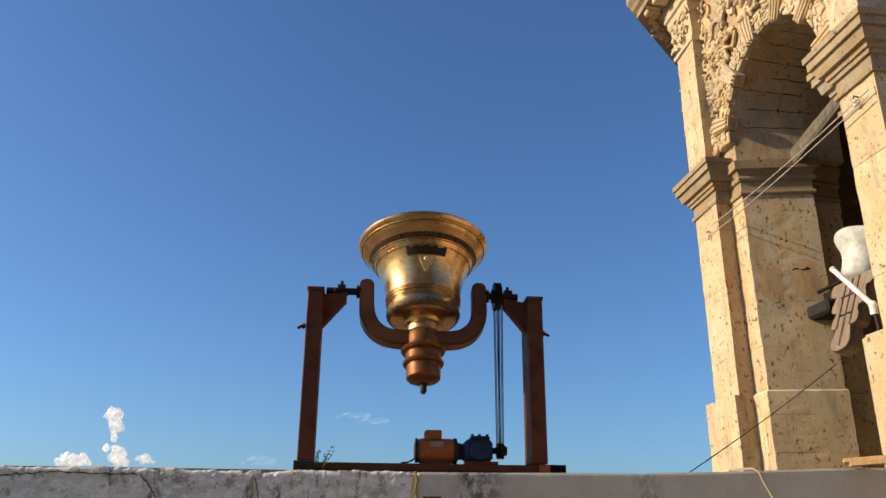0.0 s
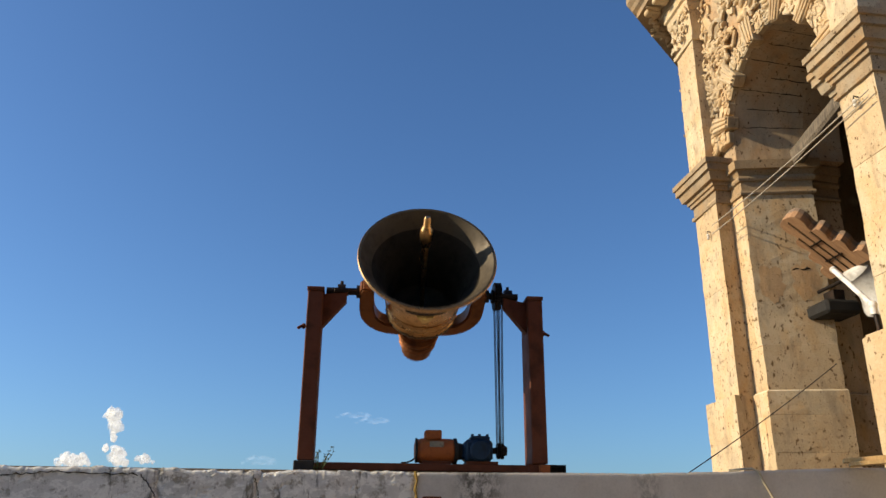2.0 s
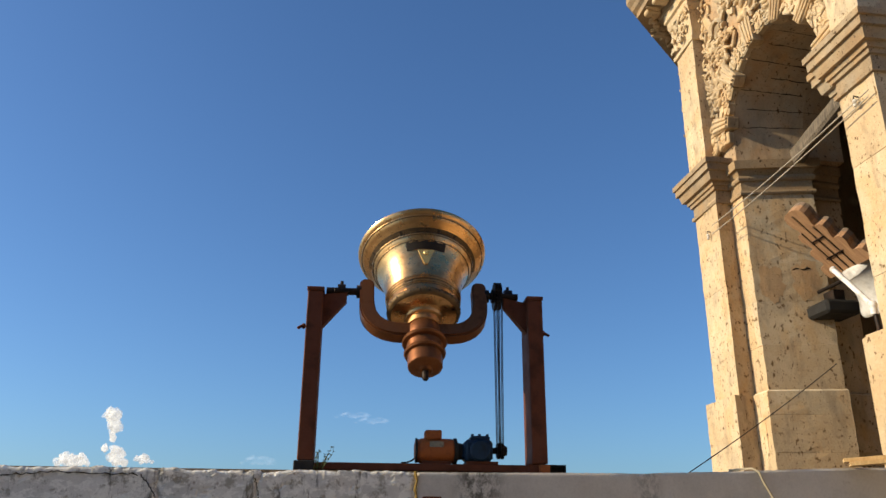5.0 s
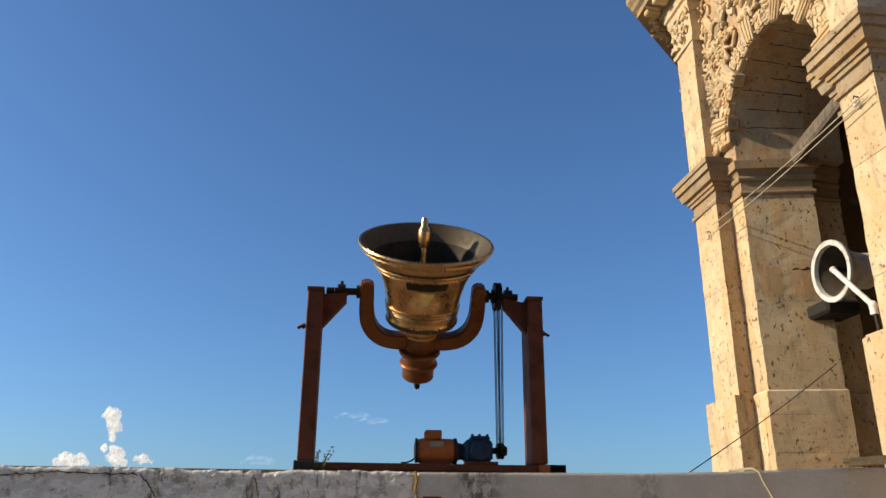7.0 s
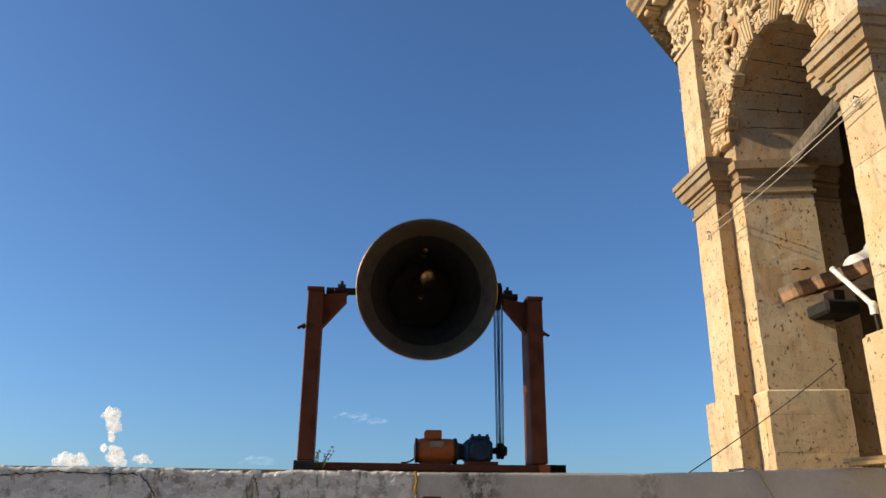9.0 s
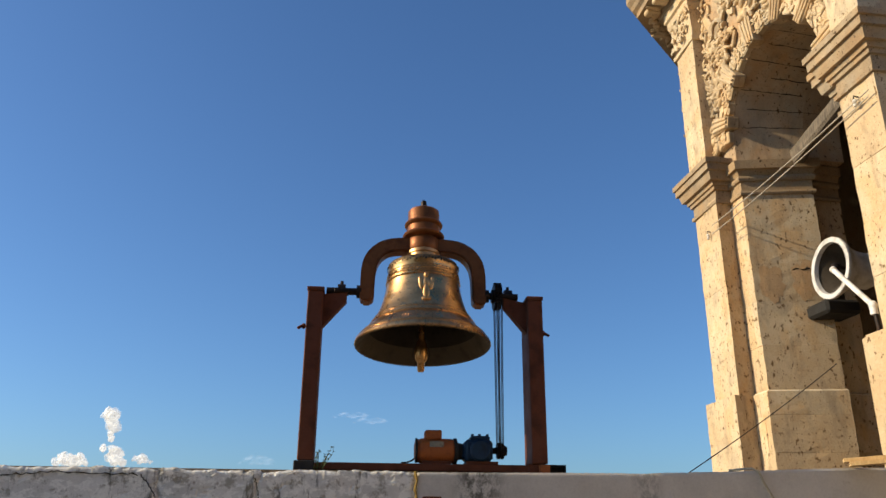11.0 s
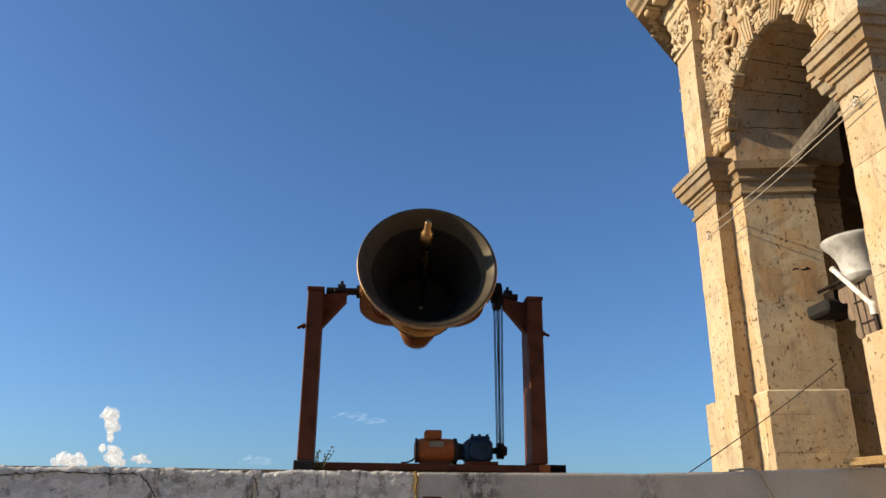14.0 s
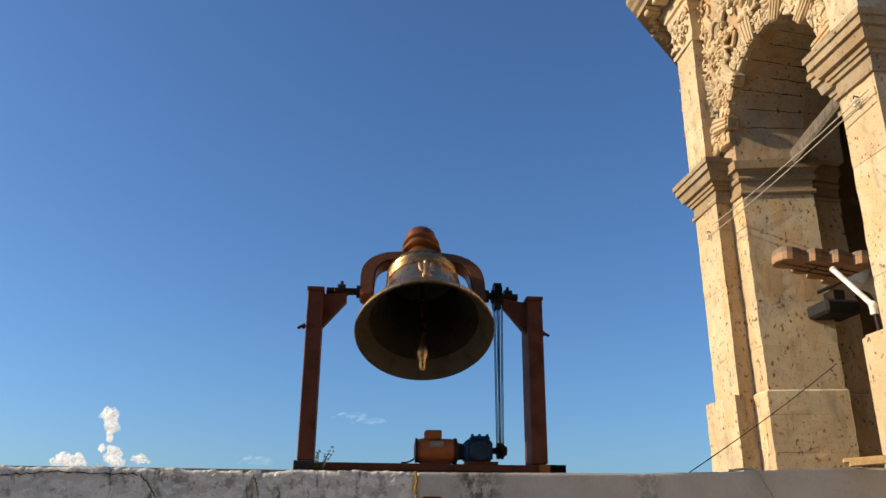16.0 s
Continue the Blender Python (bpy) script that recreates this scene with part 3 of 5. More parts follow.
        part("vault_joint", tube(bmesh.new(), pts, rad, 6), BLACKENED, tower, "dark open joint in the vault")
    # voussoirs: carved ring stones, every third one a fluted projecting block
    nv = 17
    for i in range(nv):
        a0, a1 = math.pi * i / nv, math.pi * (i + 1) / nv
        key = i % 3 == 1
        r0, r1 = (ARCH_R - 0.055, ARCH_R + 0.30) if key else (ARCH_R - 0.004, ARCH_R + 0.24)
        f = -0.05 if key else -0.09
        g = 0.012
        poly = []
        for rr, aa in ((r0, a0 + g), (r1, a0 + g * 0.7), (r1, a1 - g * 0.7), (r0, a1 - g)):
            poly.append((ARCH_S + rr * math.cos(aa), ARCH_Z + rr * math.sin(aa)))
        bm = prism(bmesh.new(), poly, f, -0.175 if not key else -0.20, axis="y")
        bmesh.ops.bevel(bm, geom=list(bm.edges), offset=0.012, segments=1, affect="EDGES")
        if key:
            for j in range(3):
                am = a0 + (a1 - a0) * (j + 0.75) / 3.5
                p0 = (ARCH_S + (r0 + 0.01) * math.cos(am), f + 0.005, ARCH_Z + (r0 + 0.01) * math.sin(am))
                p1 = (ARCH_S + (r1 - 0.01) * math.cos(am), f + 0.005, ARCH_Z + (r1 - 0.01) * math.sin(am))
                tube(bm, [p0, p1], 0.017, 6)
        part("voussoir", bm, CARVED, tower, "fluted projecting arch stone" if key else "")

    def on_ring(rnd):
        a = rnd.uniform(0.02, math.pi - 0.02)
        r = ARCH_R + rnd.uniform(0.03, 0.22)
        if int(a / math.pi * nv) % 3 == 1:
            return None
        return (Vector((ARCH_S + r * math.cos(a), -0.09, ARCH_Z + r * math.sin(a))), S, U, N)
    carve(tower, 260, on_ring, N, 0.036, 3, "carved rosettes on the arch ring")

    def on_spandrel(rnd):
        s, z = rnd.uniform(-3.25, -0.70), rnd.uniform(5.85, 8.05)
        r = math.hypot(s - ARCH_S, z - ARCH_Z)
        if r < ARCH_R + 0.24 or z < 6.2 and r > ARCH_R + 0.5:
            return None
        return (Vector((s, -0.15, z)), S, U, N)
    carve(tower, 105, on_spandrel, N, 0.12, 5, "dense carved foliage filling the spandrels")
    rnd = random.Random(77)
    bm = bmesh.new()
    made = 0
    while made < 46:
        got = on_spandrel(rnd)
        if got is None:
            continue
        made += 1
        c = got[0] + N * 0.05
        r, a = rnd.uniform(0.09, 0.17), rnd.uniform(0, 6.28)
        turn = rnd.choice((-1, 1))
        scroll(bm, c, r, r * 0.2, a, a + turn * 5.2, (S, U))
        for k in range(7):
            b = a + turn * (k * 0.62)
            o = c + r * 1.25 * (math.cos(b) * S + math.sin(b) * U)
            m = Matrix((S, U, N)).transposed().to_4x4() @ Matrix.Rotation(b + turn * 0.7, 4, "Z")
            blob(bm, o + N * 0.01, (r * 0.5, r * 0.17, r * 0.24), m, 8, 5)
        blob(bm, c, (r * 0.3, r * 0.3, r * 0.3), None, 8, 6)
    chisel(bm)
    tagged(part("carved_relief", bm, CARVED, tower, "large carved scrolls and leaves", smooth=True), kind="stuff")

    def on_edge(rnd):
        return (Vector((rnd.uniform(-0.9, -0.66), rnd.uniform(-0.16, -0.09), rnd.uniform(5.8, 8.1))), S, U, N)
    carve(tower, 110, on_edge, N, 0.05, 8, "carved leaf border beside the pilaster")

    def on_side(rnd):
        return (Vector((-0.20, rnd.uniform(-0.30, -0.03), rnd.choice((3.9, 4.6, 5.9, 6.05, 6.4, 6.5, 6.7, 6.95, 7.05, 7.3)) + rnd.uniform(-0.06, 0.06))), N, U, S)
    carve(tower, 60, on_side, S, 0.07, 9, "carved leaf border on the corner")
    # upper pilasters and capitals
    for s0, s1, seed in ((-0.20, -0.70, 21), (-3.22, -3.65, 22)):
        blocks(tower, [(s0, 0.0), (s1, 0.02), (s1, -0.2), (s0, -0.2)], 5.78, 7.50, 0.6, seed=seed, split=1)
        pr = [(0.0, 7.46), (0.03, 7.47), (0.035, 7.52), (0.01, 7.54), (0.012, 7.60), (0.03, 7.92), (0.06, 8.0), (0.06, 8.08), (0.09, 8.10), (0.09, 8.25), (-0.05, 8.25)]
        bm = sweep(bmesh.new(), pr, [(s0, -0.22), (s0, 0.0), (s1, 0.0), (s1, -0.22)])
        prism(bm, [(s0 - 0.01, -0.01), (s1 + 0.01, -0.01), (s1 + 0.01, -0.2), (s0 - 0.01, -0.2)], 7.46, 8.25)
        part("capital", bm, CARVED, tower, "carved pilaster capital")

        def on_cap(rnd, a=s0, b=s1):
            if rnd.random() < 0.6:
                return (Vector((rnd.uniform(b, a), 0.05, rnd.uniform(7.56, 8.0))), S, U, N)
            return (Vector((a + 0.04, rnd.uniform(-0.2, 0.0), rnd.uniform(7.56, 8.0))), N, U, S)
        carve(tower, 46, on_cap, N, 0.055, seed, "acanthus leaves of the capital")
    # main cornice with its ornamented soffit
    pr = [(0.0, 8.22), (0.10, 8.24), (0.12, 8.32), (0.38, 8.34), (0.38, 8.42), (0.43, 8.46), (0.45, 8.52), (0.50, 8.58), (0.50, 8.68), (0.1, 8.78), (-0.3, 8.78)]
    bm = sweep(bmesh.new(), pr, [(1.05, -1.1), (-0.05, 0.0), (-3.65, 0.0), (-3.65, -3.6)])
    part("cornice", bm, WEATHERED, tower, "weathered projecting stone cornice")
    for i in range(14):
        s = -0.1 - i * 0.27
        part("modillion", boxed(s - 0.06, s + 0.06, 0.13, 0.34, 8.26, 8.338, 0.015), CARVED, tower)

    def on_soffit(rnd):
        if rnd.random() < 0.5:
            return (Vector((rnd.uniform(-3.5, 0.15), rnd.uniform(0.13, 0.33), 8.335)), S, N, -U)
        f = rnd.uniform(0.0, 1.0)
        o = rnd.uniform(0.16, 0.3)
        return (Vector((-0.05 + f + o * 0.7, -f + o * 0.7, 8.335)), S, N, -U)
    carve(tower, 90, on_soffit, -U, 0.085, 31, "carved bosses under the cornice")
    # the other sides and the vault close the bell chamber, coloured dark as shade
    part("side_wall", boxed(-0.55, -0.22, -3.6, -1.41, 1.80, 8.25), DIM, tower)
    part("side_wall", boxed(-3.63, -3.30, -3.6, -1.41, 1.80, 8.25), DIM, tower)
    part("rear_wall", boxed(-3.29, -0.56, -3.6, -3.27, 1.80, 8.25), DIM, tower, "solid rear wall of the bell chamber coloured dark for shade")
    bm = prism(bmesh.new(), [(-0.05, -0.02), (1.03, -1.1), (1.03, -1.5), (-0.05, -1.5)], 8.26, 8.76)
    part("roof_slab", bm, SOFFIT, tower)
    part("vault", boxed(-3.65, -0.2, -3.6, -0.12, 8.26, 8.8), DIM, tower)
    return tower


def tower_point(s, n, z):
    return TOWER @ Vector((s, n, z))


# ---- big bell and its frame ----
FRAME = pose(-0.13, 5.5, 0, 0, 0, 5.8)
AXLE_Z = 3.07
BELL_HUB = FRAME @ pose(-0.008, 0.06, AXLE_Z)


def build_frame():
    fr = thing("bell_stand", FRAME, "rusty red steel stand with two posts and floor beam", "bell stand")
    for sx, inner in ((-1, -0.725), (1, 0.745)):
        outer = inner + sx * 0.108
        a, b = min(inner, outer), max(inner, outer)
        ztop = 3.038 if sx < 0 else 3.022
        post = part("post", boxed(a, b, -0.05, 0.15 if sx < 0 else 0.2, 1.87, ztop, 0.006), RUST, fr)
        part("post_cap", boxed(a - 0.006, b + 0.006, -0.058, 0.156 if sx < 0 else 0.206, ztop + 0.001, ztop + 0.028, 0.004), RUST, post)
        bm = prism(bmesh.new(), [(inner, ztop - 0.005), (inner - sx * 0.165, 3.05), (inner - sx * 0.165, 2.985), (inner, 2.79)], 0.02, 0.09, axis="y")
        part("bracket", bm, RUST, fr, "triangular steel gusset")
        xb = inner - sx * 0.125
        bm = boxed(xb - 0.05, xb + 0.05, 0.0, 0.12, 3.052, 3.075, 0.003)
        lathe(bm, [(0.0, -0.028), (0.048, -0.028), (0.048, 0.028), (0.0, 0.028)], 20, Matrix.Translation((xb, 0.06, AXLE_Z + 0.004)) @ Matrix.Rotation(radians(90), 4, "Y"))
        tube(bm, [(xb, 0.06, AXLE_Z + 0.04), (xb, 0.06, AXLE_Z + 0.075)], 0.012, 8)
        part("bearing", bm, STEEL, fr, "greasy black pillow block")
        # a bolt lug on the outer side
        zl = 2.80
        bm = tube(bmesh.new(), [(outer, 0.05, zl), (outer + sx * 0.035, 0.04, zl - 0.004), (outer + sx * 0.06, 0.03, zl - 0.022 * (1 if sx < 0 else 1))], 0.011, 8)
        blob(bm, (outer + sx * 0.022, 0.05, zl), (0.016, 0.022, 0.022))
        part("bolt", bm, RUST, fr)
    # foot channels and floor beam
    part("floor_beam", boxed(-0.72, 0.76, -0.02, 0.07, 1.815, 1.862, 0.004), RUST, fr)
    part("floor_beam", boxed(-0.72, 0.76, 0.12, 0.20, 1.815, 1.862, 0.004), RUST, fr)
    for a, b, y0 in ((-0.852, -0.715, -0.07), (0.72, 0.862, -0.03)):
        part("foot", boxed(a, b, y0, 0.42, 1.80, 1.868, 0.006), RUBBER if a < 0 else RUST, fr)
    bm = boxed(0.862, 0.975, -0.055, 0.3, 1.80, 1.808)
    box(bm, 0.862, 0.975, -0.055, 0.3, 1.855, 1.864)
    box(bm, 0.862, 0.870, -0.05, 0.3, 1.808, 1.855)
    box(bm, 0.966, 0.975, -0.05, 0.3, 1.808, 1.855)
    box(bm, 0.87, 0.966, 0.0, 0.3, 1.808, 1.855)
    part("foot", bm, RUBBER, fr, "black steel channel end")
    part("gusset", boxed(0.79, 0.86, -0.075, -0.035, 1.80, 1.862, 0.004), ORANGE, fr, "orange painted wedge")


def build_big_bell():
    bell = thing("bell", BELL_HUB, "large polished bronze bell swinging on iron yoke", "bell")
    outer = [(0.482, -0.405), (0.487, -0.397), (0.482, -0.378), (0.466, -0.362), (0.456, -0.352), (0.450, -0.335), (0.430, -0.318), (0.424, -0.312), (0.405, -0.290), (0.378, -0.262), (0.374, -0.256), (0.372, -0.246), (0.352, -0.218), (0.348, -0.212), (0.325, -0.168), (0.306, -0.120), (0.290, -0.065), (0.278, -0.01), (0.270, 0.04), (0.267, 0.06), (0.271, 0.066), (0.271, 0.076), (0.265, 0.08), (0.263, 0.098), (0.267, 0.103), (0.267, 0.113), (0.261, 0.118), (0.259, 0.165), (0.262, 0.17), (0.262, 0.19), (0.252, 0.208), (0.225, 0.222), (0.17, 0.235), (0.145, 0.24), (0.14, 0.245)]
    body = part("bell_body", lathe(bmesh.new(), outer, 72), BRONZE, bell, "polished golden bronze shell", smooth=True)
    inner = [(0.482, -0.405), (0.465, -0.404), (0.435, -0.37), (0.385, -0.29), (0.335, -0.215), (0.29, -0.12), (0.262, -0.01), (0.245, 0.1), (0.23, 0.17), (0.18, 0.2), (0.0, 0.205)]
    part("inner_lip", lathe(bmesh.new(), inner[:4], 64), INNER_LIP, bell, "bare bronze inner lip coloured paler for sunlight", smooth=True)
    part("bell_inside", lathe(bmesh.new(), inner[3:], 64), BRONZE_IN, bell, "inner surface coloured dark for shade", smooth=True)
    part("crown", lathe(bmesh.new(), [(0.0, 0.2), (0.14, 0.236), (0.13, 0.262), (0.112, 0.272), (0.112, 0.30), (0.122, 0.305), (0.122, 0.325), (0.10, 0.34), (0.0, 0.34)], 40), DULL, bell, smooth=True)
    # cast mouldings: raised beads with a thin dark line beside each
    for r, z, h in ((0.458, -0.354, 0.006), (0.374, -0.252, 0.006), (0.349, -0.214, 0.004), (0.270, 0.062, 0.006), (0.2675, 0.086, 0.005), (0.264, 0.109, 0.006), (0.261, 0.128, 0.004)):
        ring = [(r + h * math.cos(k * math.pi / 4), z + h * math.sin(k * math.pi / 4)) for k in range(9)]
        part("moulding", lathe(bmesh.new(), ring, 72), BRONZE, body, smooth=True)
        ring = [(r + 0.0025 * math.cos(k * math.pi / 3), z + h + 0.001 + 0.002 * math.sin(k * math.pi / 3)) for k in range(7)]
        part("groove_line", lathe(bmesh.new(), ring, 72), PATINA, body, "dark line in the groove", smooth=True)
    band = [(0.2645, 0.178), (0.2645, 0.190), (0.2545, 0.2095), (0.2365, 0.2190)]
    bm = lathe(bmesh.new(), band + [(r - 0.004, z - 0.003) for r, z in reversed(band)] + band[:1], 96)
    for v in bm.verts:
        if v.co.z < 0.185:
            v.co.z += 0.016 * noise.noise(v.co * 40) + 0.012 * noise.noise(v.co * 90)
    part("shoulder_band", bm, PATINA, body, "rough blackened cresting on the shoulder", smooth=True)
    # ornament: inscription bars round the waist, a crest on one side and a saint-like relief on the other
    bm = bmesh.new()
    rnd = random.Random(6)
    for i in range(150):
        a = 2 * math.pi * i / 150
        if i % 25 > 23 or rnd.random() < 0.04 or math.sin(a) < -0.05:
            continue
        m = Matrix.Rotation(a, 4, "Z") @ Matrix.Translation((0.3865, 0, -0.272)) @ Matrix.Rotation(radians(-42), 4, "Y")
        box(bm, -0.004, 0.004, -0.006, 0.006, -0.017, 0.017 - 0.006 * rnd.random(), m=m)
    tagged(part("inscription", bm, PATINA, body, "raised band of worn lettering"), kind="stuff")
    bm = lathe(bmesh.new(), [(0.3725, -0.2585), (0.3745, -0.2565), (0.4020, -0.2865), (0.4000, -0.2885), (0.3725, -0.2585)], 72)
    bmesh.ops.delete(bm, geom=[f for f in bm.faces if f.calc_center_median().y < -0.02], context="FACES")
    part("band", bm, BLACKENED, body, "darkened band behind the lettering", smooth=True)
    bm = bmesh.new()
    for i in range(72):
        a = 2 * math.pi * i / 72
        blob(bm, (0.258 * math.cos(a), 0.258 * math.sin(a), 0.184 + 0.006 * math.sin(i * 2.3)), (0.010, 0.010, 0.012), None, 6, 4)
    tagged(part("beading", bm, BLACKENED, body, "dark cast beading round the shoulder", smooth=True), kind="stuff")
    bm = bmesh.new()
    for i in range(13):
        m = Matrix.Rotation(radians(90 - 22.8 + i * 3.8), 4, "Z") @ Matrix.Translation((0.333, 0, -0.178)) @ Matrix.Rotation(radians(-26), 4, "Y")
        box(bm, -0.008, 0.005, -0.0116, 0.0116, -0.030 + 0.004 * (i % 3), 0.034, m=m)
    part("name_plate", bm, BLACKENED, body, "dark inscribed plate")
    bm = bmesh.new()
    m = Matrix.Rotation(radians(90), 4, "Z") @ Matrix.Translation((0.306, 0, -0.10)) @ Matrix.Rotation(radians(-17), 4, "Y")
    prism(bm, [(-0.058, -0.036), (0.058, -0.036), (0.048, -0.012), (0.012, 0.075), (-0.012, 0.075), (-0.048, -0.012)], -0.014, 0.010, axis="x")
    bmesh.ops.transform(bm, matrix=m, verts=bm.verts)
    blob(bm, m @ Vector((0.01, 0, -0.012)), (0.02, 0.012, 0.02), None, 8, 6)
    part("crest", bm, GILT, body, "small bright cast crest", smooth=True)
    bm = bmesh.new()
    m = Matrix.Rotation(radians(-90), 4, "Z")
    blob(bm, m @ Vector((0.303, 0, -0.105)), (0.026, 0.016, 0.065), None, 10, 8)
    blob(bm, m @ Vector((0.322, 0, -0.158)), (0.036, 0.016, 0.014), None, 10, 8)
    blob(bm, m @ Vector((0.283, 0, -0.03)), (0.030, 0.018, 0.050), None, 10, 8)
    for x in (-0.036, 0.036):
        blob(bm, m @ Vector((0.286, x, -0.035)), (0.018, 0.012, 0.062), Matrix.Rotation(x * 5, 4, "Y"), 10, 8)
    blob(bm, m @ Vector((0.276, 0, 0.036)), (0.017, 0.017, 0.022), None, 10, 8)
    part("relief", bm, DULL, body, "small cast winged relief", smooth=True)
    # yoke
    bm = bmesh.new()
    for sx in (-1, 1):
        path = [(0.09, 0.375), (0.20, 0.372), (0.28, 0.352), (0.345, 0.305), (0.388, 0.235), (0.405, 0.15), (0.408, 0.05), (0.410, -0.050), (0.410, -0.088)]
        half = [0.058, 0.056, 0.056, 0.056, 0.056, 0.054, 0.052, 0.052, 0.034]
        fine = []
        for i in range(len(path) - 1):
            p0, p1, p2, p3 = (Vector((*path[min(max(k, 0), len(path) - 1)], half[min(max(k, 0), len(path) - 1)])) for k in (i - 1, i, i + 1, i + 2))
            for f in ((0.0, 0.25, 0.5, 0.75) if i < len(path) - 3 else (0.0,)):
                fine.append(0.5 * (2 * p1 + (p2 - p0) * f + (2 * p0 - 5 * p1 + 4 * p2 - p3) * f * f + (3 * p1 - p0 - 3 * p2 + p3) * f ** 3))
        path, half = [(v.x, v.y) for v in fine] + path[-1:], [v.z for v in fine] + half[-1:]
        rows = []
        for i, (x, z) in enumerate(path):
            p, q = path[max(i - 1, 0)], path[min(i + 1, len(path) - 1)]
            d = Vector((q[0] - p[0], q[1] - p[1])).normalized()
            nn = Vector((-d.y, d.x))
            h, dep = half[i], 0.055
            ring = []
            for e, y in ((h, -dep), (h, dep), (-h, dep), (-h, -dep)):
                ring.append(bm.verts.new((sx * (x + nn.x * e), y, z + nn.y * e)))
            rows.append(ring)
        for a, b in zip(rows, rows[1:]):
            for k in range(4):
                bm.faces.new((a[k], a[(k + 1) % 4], b[(k + 1) % 4], b[k]))
        bm.faces.new(rows[0])
        bm.faces.new(rows[-1])
    bmesh.ops.recalc_face_normals(bm, faces=bm.faces)
    sharp = [e for e in bm.edges if len(e.link_faces) == 2 and e.calc_face_angle() > 0.9]
    bmesh.ops.bevel(bm, geom=sharp, offset=0.012, segments=2, affect="EDGES")
    yoke = part("yoke", bm, YOKE, bell, "brown painted cast iron yoke", smooth=True)
    prof = [(0.0, 0.318), (0.105, 0.318), (0.118, 0.34), (0.118, 0.42), (0.112, 0.435), (0.150, 0.448), (0.158, 0.462), (0.150, 0.478), (0.125, 0.487), (0.122, 0.548), (0.138, 0.556), (0.145, 0.57), (0.138, 0.585), (0.118, 0.592), (0.120, 0.66), (0.118, 0.695), (0.108, 0.705), (0.085, 0.712), (0.052, 0.722), (0.042, 0.738), (0.0, 0.738)]
    prof = [(rr, zz if zz < 0.44 else 0.44 + (zz - 0.44) * 0.9) for rr, zz in prof]
    part("finial", lathe(bmesh.new(), prof, 40), YOKE, yoke, "turned counterweight drum with two rings", smooth=True)
    bm = lathe(bmesh.new(), [(0.0, 0.665), (0.042, 0.665), (0.042, 0.705), (0.0, 0.705)], 6)
    lathe(bm, [(0.0, 0.70), (0.024, 0.70), (0.022, 0.762), (0.015, 0.775), (0.0, 0.775)], 12)
    part("nut", bm, STEEL, yoke, "dark threaded stud and nut")
    rot = Matrix.Rotation(radians(90), 4, "Y")
    for sx, x0, x1 in ((-1, -0.70, -0.40), (1, 0.40, 0.70)):
        bm = bmesh.new()
        lathe(bm, [(0.0, x0), (0.026, x0), (0.026, x1), (0.0, x1)], 16, rot)
        c0 = 0.462 * sx
        lathe(bm, [(0.0, c0 - 0.022), (0.047, c0 - 0.022), (0.047, c0 + 0.022), (0.0, c0 + 0.022)], 18, rot)
        part("axle", bm, STEEL, yoke, "dark steel axle")
    bm = bmesh.new()
    teeth, pts = 22, []
    for i in range(teeth * 2):
        a = 2 * math.pi * i / (teeth * 2)
        r = 0.104 if i % 2 == 0 else 0.09
        pts.append((r * math.cos(a), r * math.sin(a)))
    prism(bm, pts, 0.522, 0.542, axis="x")
    prism(bm, pts, 0.552, 0.570, axis="x")
    lathe(bm, [(0.0, 0.505), (0.05, 0.505), (0.05, 0.575), (0.0, 0.575)], 16, rot)
    part("sprocket", bm, STEEL, yoke, "dark duplex chain wheel")
    # clapper, swinging about its staple under the crown
    bm = bmesh.new()
    tube(bm, [(0, 0, 0.0), (0, 0, -0.24), (0, 0, -0.53)], [0.016, 0.018, 0.024], 10)
    lathe(bm, [(0.0, -0.49), (0.03, -0.50), (0.044, -0.55), (0.050, -0.60), (0.044, -0.64), (0.028, -0.665), (0.026, -0.715), (0.02, -0.73), (0.0, -0.73)], 20)
    cl = part("clapper", bm, BRONZE, bell, "worn bronze clapper", smooth=True, at=pose(0, 0, 0.17))
    ring = [(0.062 * math.sin(2 * math.pi * k / 24), 0.0, -0.60 - 0.07 * math.cos(2 * math.pi * k / 24)) for k in range(25)]
    part("wire_loop", tube(bmesh.new(), ring, 0.0028, 6), STEEL, cl, "thin dark wire loop round the ball")
    return bell


